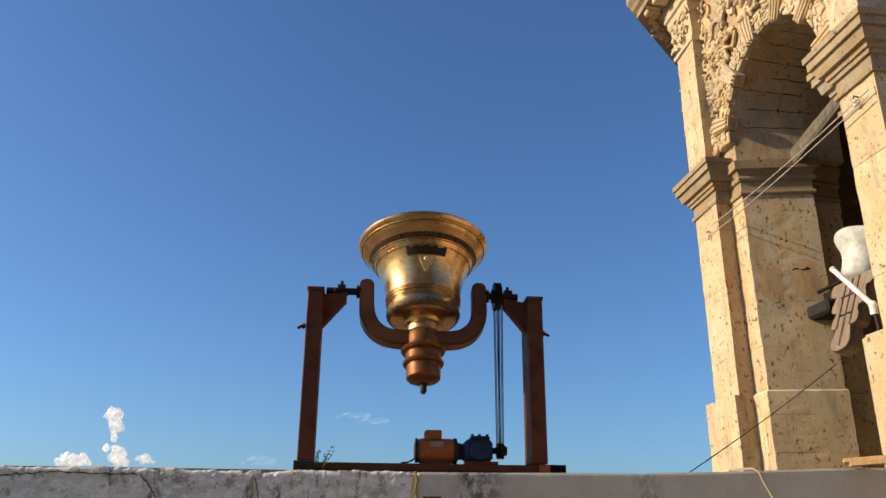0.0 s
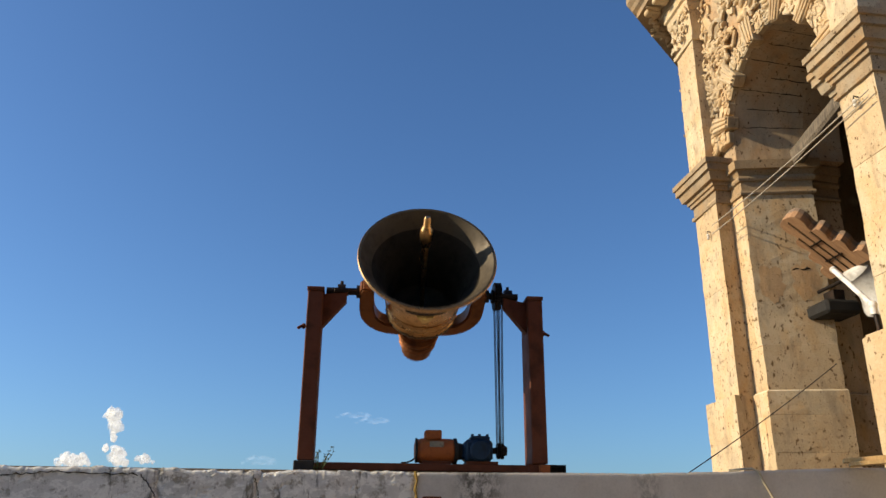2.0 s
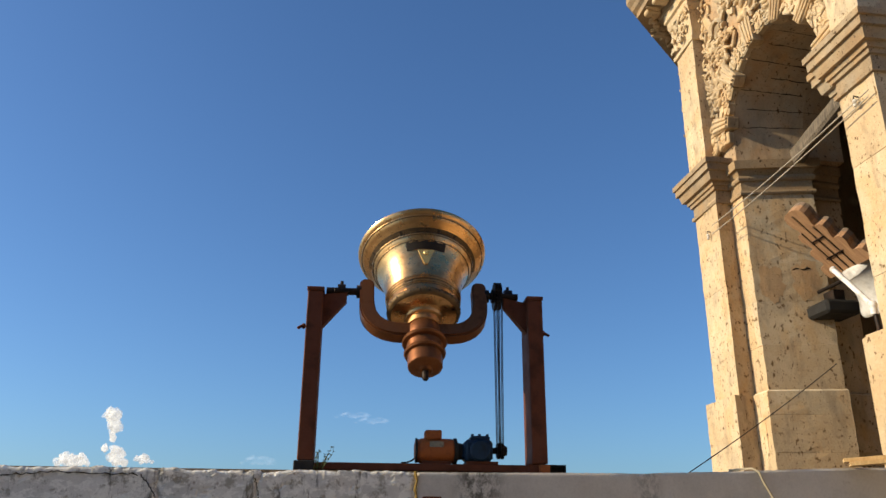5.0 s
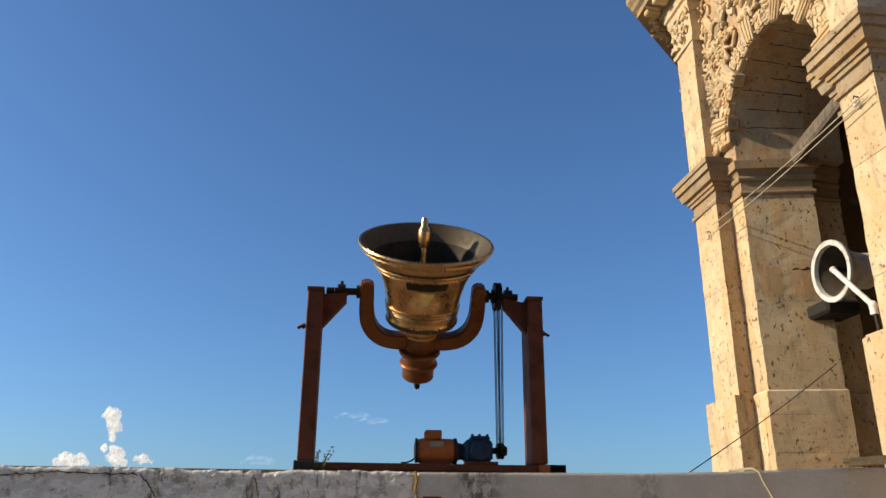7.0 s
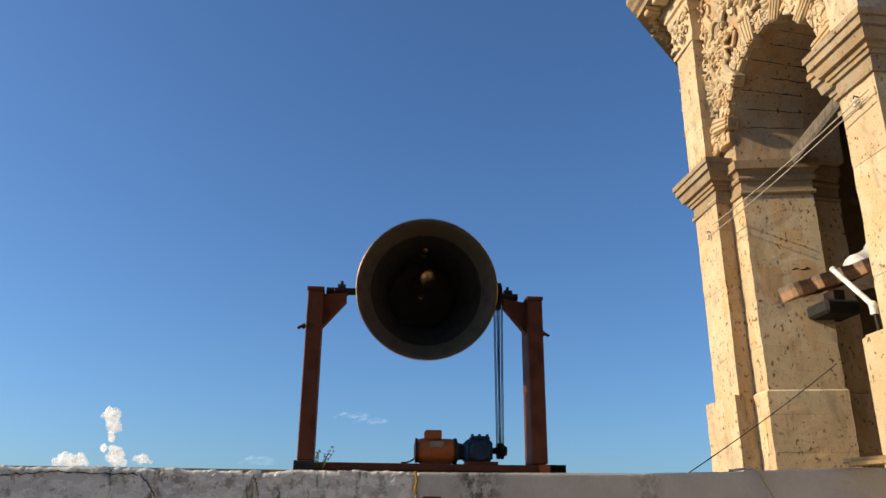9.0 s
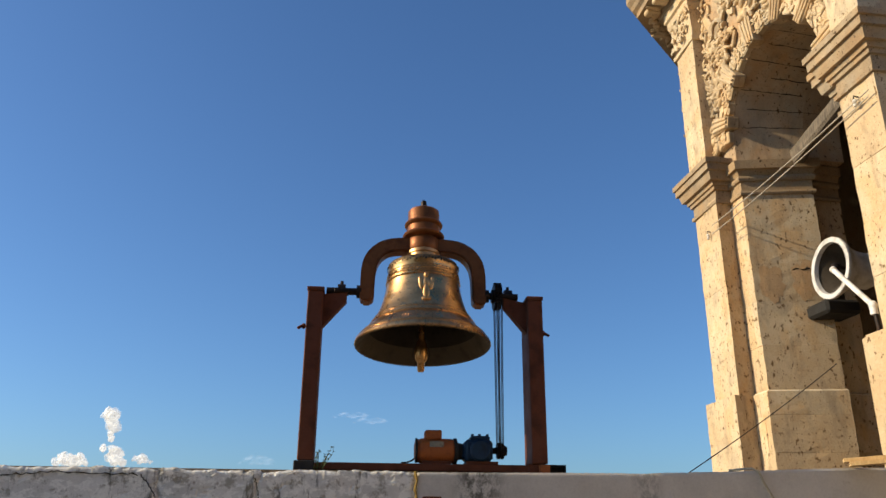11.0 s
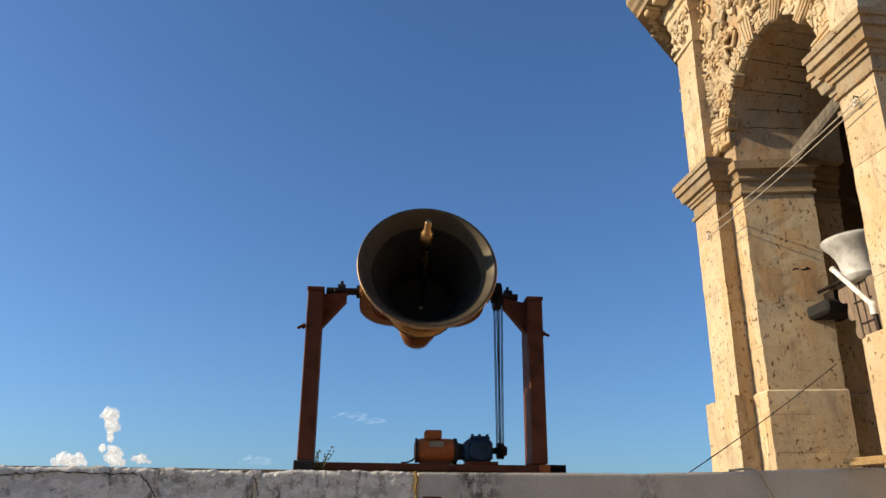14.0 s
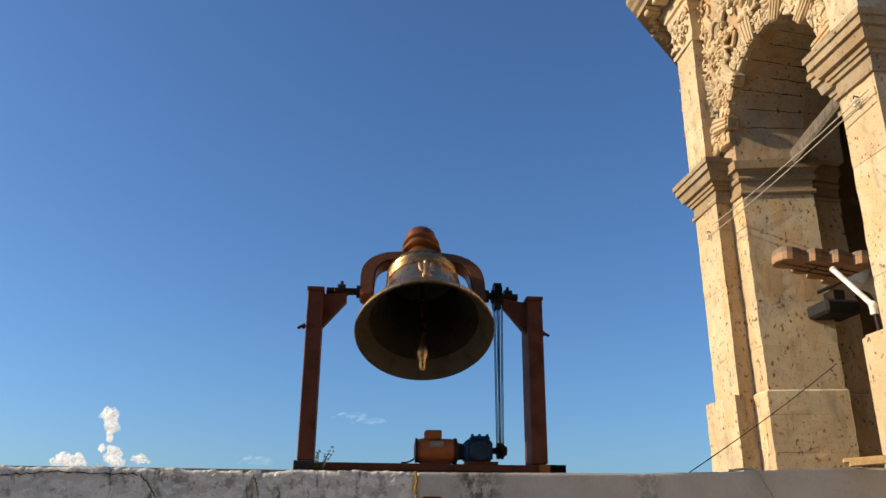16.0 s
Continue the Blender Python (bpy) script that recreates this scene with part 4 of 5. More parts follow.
def build_drive():
    mo = thing("motor", FRAME, "orange electric motor on the rusty floor beam", "motor")
    rot = Matrix.Rotation(radians(90), 4, "Y")
    c = Matrix.Translation((0, 0.09, 1.955)) @ rot
    part("motor_body", lathe(bmesh.new(), [(0.0, -0.022), (0.07, -0.022), (0.082, -0.012), (0.085, 0.0), (0.085, 0.205), (0.078, 0.222), (0.0, 0.222)], 32, c), ORANGE, mo, smooth=True)
    part("end_cover", lathe(bmesh.new(), [(0.0, -0.05), (0.05, -0.05), (0.076, -0.04), (0.08, -0.022), (0.0, -0.022)], 28, c), ORANGE, mo, "slotted rusty orange fan cover", smooth=True)
    bm = bmesh.new()
    for i in range(9):
        a = radians(-70 + i * 17)
        box(bm, -0.046, -0.030, -0.006, 0.006, -0.012, 0.012, m=Matrix.Translation((0, 0.09, 1.955)) @ Matrix.Rotation(-a, 4, "X") @ Matrix.Translation((0, -0.078, 0)))
    part("vent_slots", bm, RUBBER, mo)
    part("terminal_box", boxed(0.02, 0.135, 0.03, 0.15, 2.03, 2.092, 0.008), ORANGE, mo)
    part("type_plate", boxed(0.05, 0.145, 0.003, 0.012, 1.975, 2.012), PLATE, mo, "scratched metal type plate")
    part("motor_foot", boxed(0.0, 0.20, 0.02, 0.16, 1.863, 1.885, 0.003), RUST, mo)
    part("flange", lathe(bmesh.new(), [(0.0, 0.222), (0.088, 0.222), (0.088, 0.242), (0.06, 0.25), (0.05, 0.29), (0.0, 0.29)], 28, c), RUBBER, mo, "dark coupling flange", smooth=True)
    part("supply_cable", tube(bmesh.new(), [(-0.05, 0.06, 1.90), (-0.07, 0.05, 1.885), (-0.10, 0.03, 1.872), (-0.14, 0.02, 1.868)], 0.006, 6), CABLE, mo)
    ge = thing("gearbox", FRAME, "blue painted worm gearbox beside the motor", "gearbox")
    bm = boxed(0.29, 0.485, 0.0, 0.18, 1.885, 2.03, 0.02)
    lathe(bm, [(0.0, 0.0), (0.07, 0.0), (0.072, 0.02), (0.06, 0.03), (0.0, 0.03)], 24, Matrix.Translation((0.395, 0.0, 1.955)) @ Matrix.Rotation(radians(90), 4, "X"))
    box(bm, 0.335, 0.47, 0.03, 0.15, 2.028, 2.058, 0.008)
    part("housing", bm, BLUE, ge, smooth=True)
    part("gear_cover", boxed(0.275, 0.33, 0.03, 0.16, 1.90, 2.0, 0.015), BLUE, ge)
    for x, z in ((0.35, 2.06), (0.455, 2.06), (0.40, 2.06)):
        bm = lathe(bmesh.new(), [(0.0, z - 0.004), (0.01, z - 0.004), (0.01, z + 0.012), (0.0, z + 0.012)], 6, Matrix.Translation((x, 0.06, 0)))
        part("bolt", bm, BLUE, ge)
    part("gear_base", boxed(0.30, 0.52, 0.0, 0.18, 1.863, 1.884, 0.003), RUST, ge)
    bm = bmesh.new()
    lathe(bm, [(0.0, 0.47), (0.022, 0.47), (0.022, 0.585), (0.0, 0.585)], 14, rot)
    pts = []
    for i in range(26):
        a = 2 * math.pi * i / 26
        r = 0.056 if i % 2 == 0 else 0.046
        pts.append((r * math.cos(a), r * math.sin(a)))
    prism(bm, pts, 0.522, 0.542, axis="x")
    prism(bm, pts, 0.552, 0.570, axis="x")
    lathe(bm, [(0.0, 0.572), (0.036, 0.572), (0.030, 0.592), (0.0, 0.592)], 8, rot)
    wheel = part("drive_wheel", bm, STEEL, ge, "greasy drive chain wheel", at=pose(0, 0.075, 1.962))
    # chain: duplex links up to the bell's wheel and back
    ch = thing("chain", FRAME, "greasy black duplex roller chain", "chain")
    za, zb, ra, rb, yc0, yc1 = 1.962, AXLE_Z, 0.05, 0.097, 0.075, 0.06
    loop = []
    n_up = 78
    for i in range(n_up):
        f = i / n_up
        loop.append((yc0 - ra + (yc1 - rb - yc0 + ra) * f, za + (zb - za) * f))
    for i in range(21):
        a = math.pi * i / 21
        loop.append((yc1 - rb * math.cos(a), zb + rb * math.sin(a)))
    for i in range(n_up):
        f = i / n_up
        loop.append((yc1 + rb + (yc0 + ra - yc1 - rb) * f, zb + (za - zb) * f))
    for i in range(11):
        a = math.pi * i / 11
        loop.append((yc0 + ra * math.cos(a), za - ra * math.sin(a)))
    link = None
    for i, (y, z) in enumerate(loop):
        y2, z2 = loop[(i + 1) % len(loop)]
        ang = math.atan2(z2 - z, y2 - y)
        m = Matrix.Translation((0.546, y, z)) @ Matrix.Rotation(ang, 4, "X")
        if link is None:
            bm = bmesh.new()
            for x0, x1 in ((-0.0175, -0.0040), (0.0040, 0.0175)):
                for x in (x0, x1 - 0.003):
                    box(bm, x, x + 0.003, -0.001, 0.0135, -0.0065, 0.0065)
                box(bm, x0, x1, -0.0032, 0.0032, -0.0032, 0.0032)
            link = part("link", bm, STEEL, ch, at=m)
        else:
            o = new("link", link.data)
            o.parent = ch
            o.matrix_basis = m
    return wheel


# ---- small white bell in the arch ----
PIVOT2 = TOWER @ pose(-2.0, -0.80, 3.93)


def build_small_bell():
    bell = thing("bell", PIVOT2, "white painted small bell with scalloped wooden headstock", "bell")
    outer = [(0.308, -0.335), (0.312, -0.325), (0.307, -0.308), (0.285, -0.275), (0.246, -0.225), (0.214, -0.165), (0.194, -0.10), (0.184, -0.03), (0.180, 0.03), (0.184, 0.04), (0.176, 0.055), (0.162, 0.085), (0.13, 0.108), (0.0, 0.115)]
    part("bell_body", lathe(bmesh.new(), outer, 48), WHITE, bell, "white painted shell", smooth=True)
    inner = [(0.308, -0.335), (0.282, -0.333), (0.262, -0.29), (0.212, -0.2), (0.174, -0.08), (0.16, 0.03), (0.11, 0.08), (0.0, 0.085)]
    part("bell_inside", lathe(bmesh.new(), inner, 48), BELL_IN, bell, "dusty brown inner surface darkened for shade", smooth=True)
    part("lip", lathe(bmesh.new(), [(0.312, -0.335), (0.311, -0.345), (0.262, -0.343), (0.255, -0.30), (0.27, -0.325), (0.312, -0.335)], 48), WHITE, bell, "pale worn rim", smooth=True)
    bm = tube(bmesh.new(), [(0, 0, 0.07), (0.0, 0.01, -0.12), (0.0, 0.015, -0.26)], [0.012, 0.014, 0.02], 8)
    blob(bm, (0, 0.015, -0.275), (0.045, 0.045, 0.05), None, 10, 8)
    part("clapper", bm, STEEL, bell, "rusty iron clapper", smooth=True)
    half = [(0.10, 0.33), (0.17, 0.345), (0.225, 0.335), (0.25, 0.30), (0.255, 0.235), (0.30, 0.235), (0.36, 0.265), (0.42, 0.265), (0.45, 0.235), (0.455, 0.175), (0.50, 0.175), (0.56, 0.205), (0.62, 0.205),
            (0.65, 0.175), (0.655, 0.115), (0.70, 0.115), (0.76, 0.14), (0.82, 0.145), (0.87, 0.13), (0.90, 0.095), (0.915, 0.0)]
    outline = [(w, z) for z, w in half] + [(-w, z) for z, w in reversed(half[:-1])]
    bm = prism(bmesh.new(), outline, -0.015, 0.065, axis="y")
    hs = part("headstock", bm, WOOD, bell, "scalloped weathered wooden counterweight")
    # rear half in a darker grey-brown than the front
    part("back_plank", prism(bmesh.new(), outline, -0.065, -0.016, axis="y"), GREYWOOD, hs, "grey-brown scalloped rear plank")
    for x in (-0.10, 0.0, 0.10):
        for y in (-0.071, 0.066):
            part("strap", boxed(x - 0.008, x + 0.008, y, y + 0.006, 0.02, 0.86 - abs(x) * 2.0), STEEL, hs, "dark iron strap")
    for z, w in ((0.30, 0.30), (0.52, 0.2)):
        for y in (-0.073, 0.066):
            part("cross_strap", boxed(-w * 0.45, w * 0.45, y, y + 0.008, z - 0.008, z + 0.008), STEEL, hs, "dark iron cross band")
    part("crown_iron", boxed(-0.10, 0.10, -0.05, 0.05, 0.10, 0.13, 0.008), STEEL, bell)
    part("axle", tube(bmesh.new(), [(-0.84, 0, 0.0), (0.74, 0, 0.0)], 0.02, 10), STEEL, bell, "dark iron axle")
    return bell


def build_tower_fittings():
    # bearing beam let into the jamb
    be = thing("timber_beam", TOWER, "short blackened timber bearing block in the jamb", "beam")
    part("beam", boxed(-1.54, -1.15, -1.08, -0.68, 3.63, 3.78, 0.03), RUBBER, be, "charred black timber")
    part("beam_shoe", boxed(-1.48, -1.30, -0.95, -0.82, 3.781, 3.90, 0.004), STEEL, be)
    be = thing("timber_beam", TOWER, "short blackened timber bearing block on the pier", "beam")
    part("beam", boxed(-2.93, -2.70, -1.12, -0.66, 3.74, 3.905, 0.02), RUBBER, be, "charred black timber")
    # white pipe arm on a steel stub
    pi = thing("pipe_arm", TOWER, "white painted pipe arm on dark steel stub", "pipe")
    e = Vector((-2.985, -0.10, 3.265))
    tip = Vector((-2.50, -0.14, 3.74))
    part("arm", tube(bmesh.new(), [e, e.lerp(tip, 0.5), tip], [0.023, 0.024, 0.025], 14), PIPE, pi, "white pipe with flaking paint", smooth=True)
    part("end_ring", tube(bmesh.new(), [tip, tip + (tip - e).normalized() * 0.02], 0.031, 14), PIPE, pi, smooth=True)
    bm = bmesh.new()
    blob(bm, e, (0.037, 0.037, 0.042), None, 12, 8)
    tube(bm, [e - Vector((0, 0, 0.08)), e], 0.032, 12)
    part("elbow", bm, PIPE, pi, "grey painted elbow joint", smooth=True)
    part("stub", tube(bmesh.new(), [(-3.0, -0.115, 2.97), (-2.99, -0.105, 3.22)], 0.021, 12), STEEL, pi, "dark steel stub", smooth=True)
    # weathered strut under the arch
    st = thing("timber_strut", TOWER, "grey weathered timber strut across the arch", "beam")
    a, b = Vector((-1.30, -0.77, 5.54)), Vector((-2.90, -0.84, 6.02))
    m = look(a, b)
    long = (b - a).length
    bm = bmesh.new()
    rings = []
    for i in range(41):
        z = -long * i / 40
        ring = []
        for k in range(14):
            t = 2 * math.pi * k / 14
            c, d = math.cos(t), math.sin(t)
            f = 1 / max(abs(c), abs(d)) ** 0.75
            r = 1 + 0.16 * noise.fractal(Vector((c * 1.5, d * 1.5, z * 2.2)), 0.9, 2.0, 4) + 0.10 * noise.noise(Vector((c * 6, d * 6, z * 1.5)))
            ring.append(bm.verts.new(m @ Vector((0.075 * f * c * r, 0.09 * f * d * r + 0.02 * math.sin(z * 2.1), z))))
        rings.append(ring)
    for p, q in zip(rings, rings[1:]):
        for k in range(14):
            bm.faces.new((p[k], p[(k + 1) % 14], q[(k + 1) % 14], q[k]))
    bm.faces.new(rings[0])
    bm.faces.new(rings[-1])
    part("timber", bm, OLDWOOD, st, "cracked grey timber")
    # wires and insulators
    def sag(a, b, d, n=18):
        return [a.lerp(b, i / n) - Vector((0, 0, d * 4 * (i / n) * (1 - i / n))) for i in range(n + 1)]
    w = thing("wire", TOWER, "pair of pale wires strung across the arch", "wire")
    part("strand", tube(bmesh.new(), sag(Vector((-0.74, 0.07, 4.86)), Vector((-3.62, 0.06, 4.96)), 0.03), 0.0058, 6), WIRE, w)
    part("strand", tube(bmesh.new(), sag(Vector((-0.74, 0.07, 4.76)), Vector((-3.62, 0.08, 4.89)), 0.03), 0.0058, 6), WIRE, w)
    for s, z in ((-0.58, 4.78), (-3.42, 4.95)):
        ins = thing("insulator", TOWER, "small white ceramic insulator on the pilaster", "insulator", "wire insulators")
        bm = lathe(bmesh.new(), [(0.0, -0.05), (0.025, -0.045), (0.03, -0.02), (0.018, -0.01), (0.018, 0.01), (0.03, 0.02), (0.025, 0.045), (0.0, 0.05)], 14, Matrix.Translation((s, 0.045, z)) @ Matrix.Scale(0.7, 4))
        part("knob", bm, CERAMIC, ins, smooth=True)
        part("pin", tube(bmesh.new(), [(s, -0.01, z + 0.06), (s, 0.05, z + 0.07), (s, 0.055, z + 0.02)], 0.007, 6), STEEL, ins)
    ca = thing("cable", TOWER, "thin black cable running down past the jamb", "cable")
    part("strand", tube(bmesh.new(), sag(Vector((-3.51, 1.94, 1.82)), Vector((-2.2, -0.22, 2.93)), 0.02), 0.0038, 6), CABLE, ca)


def build_small_things():
    # planks on the parapet
    for i, (z, dx, dy) in enumerate(((1.845, 0.0, 0.0), (1.873, -0.03, 0.03))):
        m = Matrix.Translation((2.68, 5.35, z + 0.009)) @ Matrix.Rotation(radians(-22), 4, "Z") @ Matrix.Rotation(radians(-3.4), 4, "Y")
        pl = boxed(dx, 1.0, dy, 0.12 + dy, 0.0, 0.026, 0.002, m=m)
        ob = part("plank", pl, PINE)
        tagged(ob, "fresh yellow pine board lying on the parapet", "plank", "boards on the parapet")
    # rope hanging over the edge
    pts = [(1.86, 5.30, 1.815), (1.93, 5.26, 1.822), (1.98, 5.21, 1.822), (2.01, 5.183, 1.80), (2.03, 5.18, 1.74), (2.06, 5.18, 1.68), (2.10, 5.18, 1.60), (2.13, 5.18, 1.45)]
    pts = [(x * 1.04, y * 1.04 + 0.002, 1.4 + (z - 1.4) * 1.04) for x, y, z in pts]
    tagged(part("rope", tube(bmesh.new(), pts, 0.008, 8), ROPE, smooth=True), "cream rope hanging over the parapet edge", "rope")
    # weeds by the frame's foot
    rnd = random.Random(4)
    we = thing("weed", pose(-0.84, 5.40, 1.80), "thin dry weed growing at the post foot", "weed")
    stems, leaves = bmesh.new(), bmesh.new()
    for i in range(7):
        a, h = rnd.uniform(-0.3, 0.9), rnd.uniform(0.10, 0.24)
        x, y, z = rnd.uniform(0, 0.06), rnd.uniform(-0.04, 0.04), 0.0
        pts = [Vector((x, y, 0))]
        for k in range(6):
            pts.append(pts[-1] + Vector((math.sin(a) * 0.12 * h + rnd.uniform(-0.01, 0.01), rnd.uniform(-0.006, 0.006), h / 6)))
        tube(stems, pts, [0.0022] * 5 + [0.0012, 0.0008], 4)
        for p in pts[1:]:
            for s in range(3):
                d = Vector((rnd.uniform(-1, 1), rnd.uniform(-0.6, 0.6), rnd.uniform(0.1, 0.9))).normalized()
                q = d.cross(Vector((0, 1, 0))).normalized() * 0.0032
                L = rnd.uniform(0.009, 0.019)
                vs = [leaves.verts.new(c) for c in (p, p + d * L * 0.5 + q, p + d * L, p + d * L * 0.5 - q)]
                leaves.faces.new(vs)
    part("stem", stems, WEED, we)
    part("leaves", leaves, WEED, we)
    m2 = copy_thing(we, pose(-1.20, 5.165, 1.64) @ Matrix.Diagonal((0.35, 0.35, 0.3, 1)))
    tagged(m2, "tiny green weed in the parapet crack", "weed")


def sky_point(x, y, dist):
    """A place at that distance: right of the middle and up by tangents of the lens."""
    return CAM_POSE @ Vector((x * dist, y * dist, -dist))


def build_clouds():
    rnd = random.Random(12)
    D = 1800
    groups = [  # centre x, y, spread x, y, puffs, size
        ("tall small white cumulus cloud", [(-0.416, -0.211, 0.008, 0.009, 60, 0.0050), (-0.412, -0.222, 0.008, 0.008, 50, 0.0045), (-0.416, -0.236, 0.003, 0.008, 24, 0.0030)]),
        ("small ragged white cumulus cloud", [(-0.412, -0.258, 0.010, 0.008, 50, 0.0040), (-0.408, -0.268, 0.013, 0.006, 44, 0.0042), (-0.425, -0.252, 0.003, 0.006, 14, 0.0026)]),
        ("low flat ragged white cloud", [(-0.466, -0.268, 0.024, 0.004, 44, 0.0046), (-0.478, -0.264, 0.012, 0.005, 20, 0.0034), (-0.456, -0.264, 0.012, 0.005, 20, 0.0034)]),
        ("low small ragged white cloud", [(-0.376, -0.266, 0.011, 0.004, 26, 0.0036)]),
    ]
    made = []
    for label, gs in groups:
        cx, cy = gs[0][0], gs[0][1]
        root = Matrix.Translation(sky_point(cx, cy, D)) @ CAM_POSE.to_quaternion().to_matrix().to_4x4()
        bm = bmesh.new()
        for gx, gy, sx, sy, n, size in gs:
            for i in range(n // 2):
                px, py = max(-0.85, min(0.85, rnd.gauss(0, 0.42))) * sx, max(-0.85, min(0.85, rnd.gauss(0, 0.42))) * sy
                r = size * D * rnd.uniform(0.45, 0.95)
                c = Vector(((gx - cx + px) * D, (gy - cy + py) * D, rnd.uniform(-0.5, 0.5) * size * D))
                for k in (1.35, 0.85):
                    bmesh.ops.create_icosphere(bm, subdivisions=3, radius=r * k, matrix=Matrix.Translation(c))
        for v in bm.verts:
            v.co += noise.noise_vector(v.co * 0.09) * 4.5 + noise.noise_vector(v.co * 0.22) * 1.6
        ob = part("cloud", bm, CLOUD, smooth=True, at=root)
        tagged(ob, label, "cloud", "clouds")
        made.append((ob, root))
    soft = [(-0.088, -0.217, 0.020, 0.0035, WISP, "faint thin wisp of white cloud"), (-0.112, -0.210, 0.022, 0.003, WISP, "faint thin wisp of white cloud"), (-0.232, -0.267, 0.020, 0.005, WISP, "faint thin wisp of white cloud")]
    for cx, cy, sx, sy, mat, label in soft:
        root = Matrix.Translation(sky_point(cx, cy, D)) @ CAM_POSE.to_quaternion().to_matrix().to_4x4()
        bm = bmesh.new()
        bmesh.ops.create_icosphere(bm, subdivisions=5, radius=1.0, matrix=Matrix.Diagonal((sx * D, sy * D, sy * D, 1)))
        for v in bm.verts:
            v.co += noise.noise_vector(v.co * 0.05) * 1.1 * sy * D + noise.noise_vector(v.co * 0.16) * 0.5 * sy * D
        ob = part("cloud", bm, mat, smooth=True, at=root)
        tagged(ob, label, "cloud", "clouds")
        made.append((ob, root))
    return made


build_setting()
big_bell = build_big_bell()
build_frame()
drive_wheel = build_drive()
small_bell = build_small_bell()
build_tower_fittings()
build_small_things()
clouds = build_clouds()
build_parapet()
tower = build_tower()


# ---- what moves ----
BIG_START, BIG_RATE = 182.0, 212.0
SMALL_TURNS = [(0.0, 22), (0.1, 42), (0.2, 65), (0.3, 89), (0.4, 119), (0.5, 147), (1.0, 273), (1.4, 374), (1.6, 402), (1.8, 442), (2.0, 488), (2.5, 617), (3.0, 733), (3.2, 772), (3.4, 816), (3.6, 867), (4.0, 977), (6.3, 1519), (6.4, 1546), (6.5, 1578), (7.0, 1707), (7.4, 1817), (7.5, 1837), (7.7, 1886), (7.9, 1939), (8.4, 2080), (8.5, 2114), (8.8, 2185), (9.0, 2232), (9.2, 2285), (11.4, 2904), (11.6, 2949), (11.8, 3005), (12.3, 3149), (12.7, 3264), (12.9, 3308), (13.0, 3331), (13.2, 3384), (13.7, 3520), (14.1, 3620), (14.3, 3662), (14.5, 3708), (14.7, 3750), (15.2, 3884), (15.7, 3989), (15.8, 4013), (16.0, 4057)]


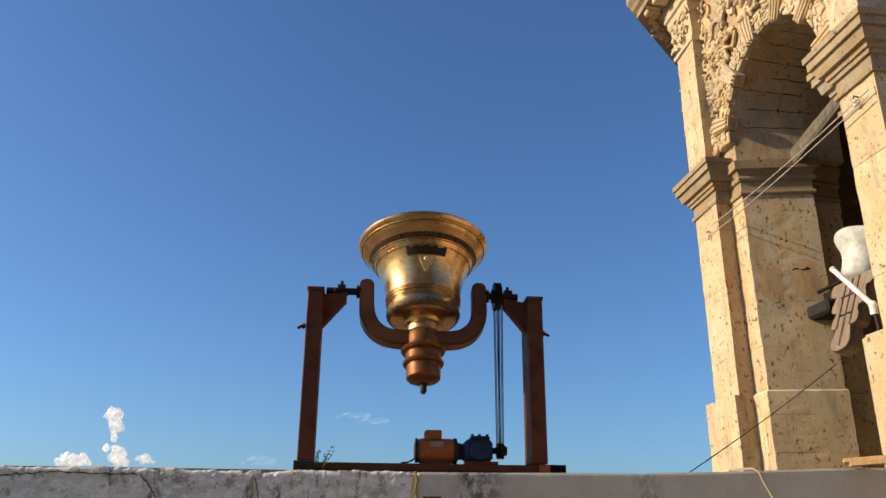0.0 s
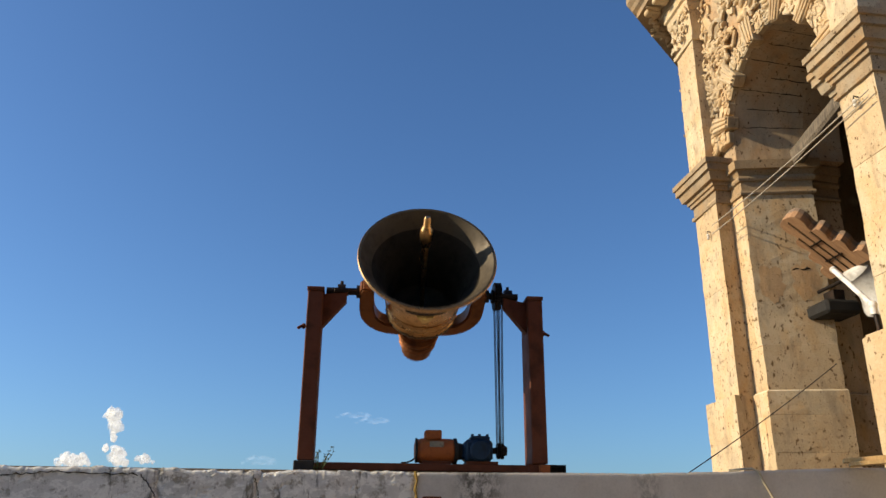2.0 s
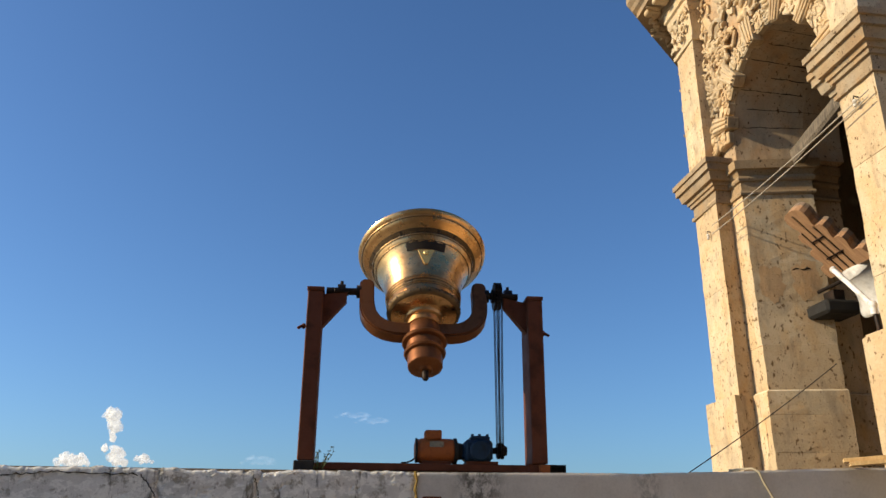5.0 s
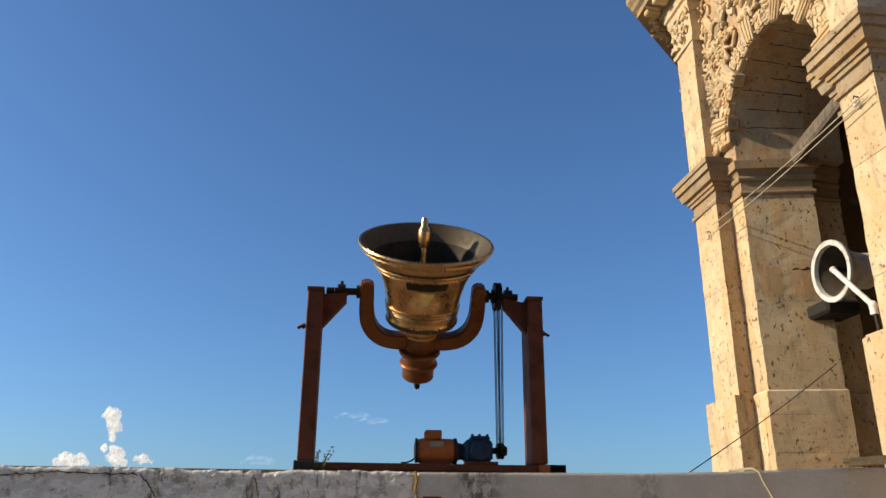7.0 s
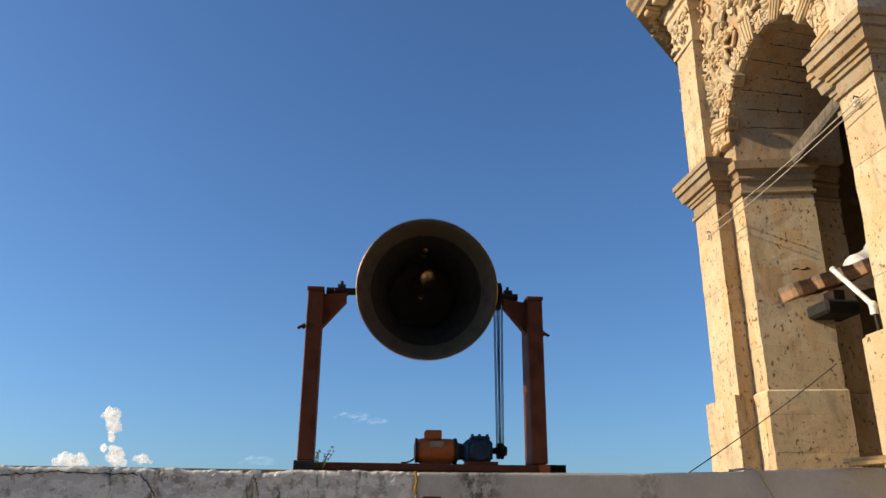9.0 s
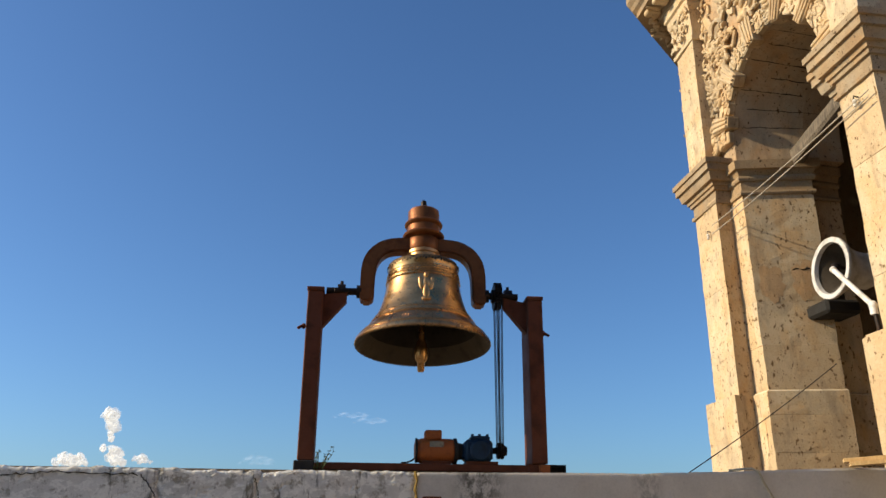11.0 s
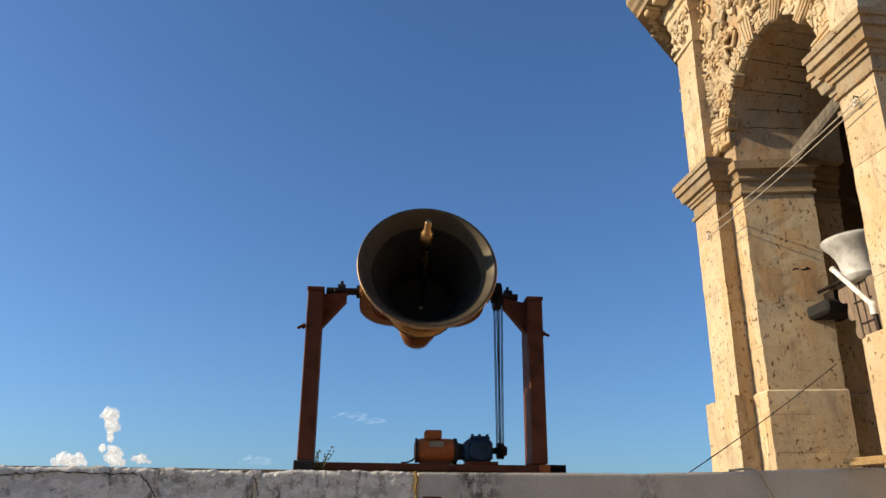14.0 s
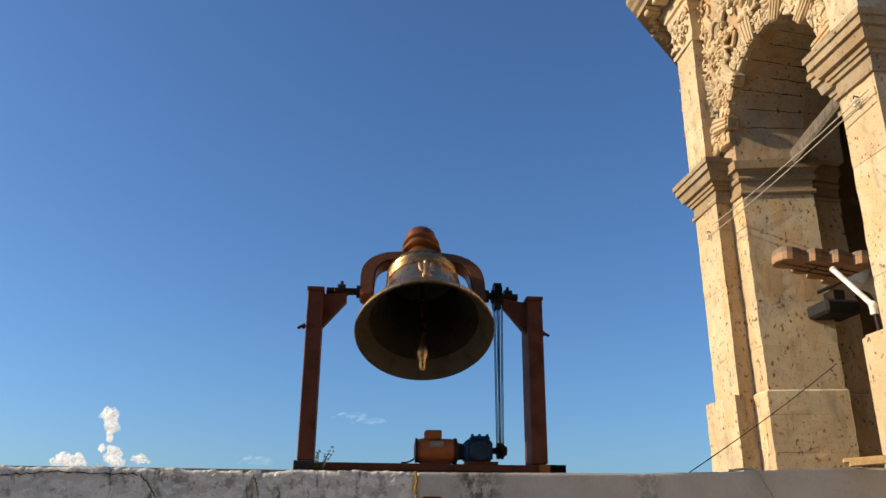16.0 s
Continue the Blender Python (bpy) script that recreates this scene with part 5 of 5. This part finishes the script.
def motions():
    times = [i / 10 for i in range(161)]
    # driven steadily, it runs ahead as the mouth falls and lags as it rises; the drive slows a little later on
    lead = [(-178, 12), (-157, 4.5), (-136, 0), (-115, -2.5), (-94, -3.5), (-72, -4.5), (-51, -7), (-12, -12), (12, -13), (33, -11), (55, -7.5), (76, -8), (97, -5.5), (118, 0.5), (140, 2), (161, 2.5), (172, 7), (182, 12)]
    drift = [(0, 0), (4, 1.5), (8, 5), (9, 9.5), (12, 12.5), (13.5, 17), (14, 17), (16, 17)]
    swing = [(-180, 0), (-40, 0), (-10, -6), (15, -16), (30, -19), (45, -16), (57, -9), (66, 5), (79, 6), (92, 14), (105, 26), (117, 24), (145, 24), (165, 22), (180, 0)]

    def course(table, x):
        i = max(k for k in range(len(table) - 1) if table[k][0] <= x + 1e-6)
        (x0, y0), (x1, y1) = table[i], table[i + 1]
        u = (x - x0) / (x1 - x0)
        return y0 + (y1 - y0) * (u * u * (3 - 2 * u) * 0.5 + u * 0.5)

    # uneven pull of the chain: small departures from the steady course
    slip = [(0.0, -1), (0.5, -2.5), (1.0, 2.5), (1.5, 2), (2.0, -5.5), (2.5, -7.5), (3.0, 1.5), (3.5, -6), (4.0, -2), (6.5, -3), (7.0, -2.5), (7.5, -2.5), (8.0, 1.5), (8.5, 0), (9.0, 2.5),
            (11.5, -5.5), (12.0, 4), (12.5, -2), (13.0, -2), (13.5, 1.5), (14.0, -6.5), (14.5, -5.5), (15.0, -0.5), (15.5, -6.5), (16.0, -7)]

    def big_turn(t):
        p = BIG_START - BIG_RATE * t + float(np.interp(t, [d[0] for d in drift], [d[1] for d in drift]))
        q = (p + 178) % 360 - 178
        return p + course(lead, q) + course(slip, t)
    clapper = [o for o in big_bell.children if o.name.startswith("clapper")][0]
    walk(clapper, [(t, pose(0, 0, 0.17, -course(swing, (big_turn(t) + 180) % 360 - 180))) for t in times])
    walk(big_bell, [(t, BELL_HUB @ pose(0, 0, 0, -big_turn(t) % 360)) for t in times])
    # the drive wheel turns faster by the ratio of the two chain wheels
    walk(drive_wheel, [(t, pose(0, 0.075, 1.962, (1.7 * BIG_RATE * t) % 360)) for t in times])
    # small bell: smooth course through its known turns
    kt, ka = [p[0] for p in SMALL_TURNS], [p[1] for p in SMALL_TURNS]
    slopes = []
    for i in range(len(kt)):
        a, b = max(i - 1, 0), min(i + 1, len(kt) - 1)
        slopes.append((ka[b] - ka[a]) / (kt[b] - kt[a]))
    rows = []
    for t in times:
        i = max(k for k in range(len(kt) - 1) if kt[k] <= t + 1e-6)
        h = kt[i + 1] - kt[i]
        u = (t - kt[i]) / h
        psi = (2 * u**3 - 3 * u**2 + 1) * ka[i] + (u**3 - 2 * u**2 + u) * h * slopes[i] + (3 * u**2 - 2 * u**3) * ka[i + 1] + (u**3 - u**2) * h * slopes[i + 1]
        rows.append((t, PIVOT2 @ pose(0, 0, 0, (psi - 180) % 360)))
    walk(small_bell, rows)
    side = CAM_POSE.to_quaternion() @ Vector((-1, 0, 0))
    for ob, root in clouds:
        walk(ob, [(0.0, root), (16.0, Matrix.Translation(side * 10.0) @ root)])


motions()
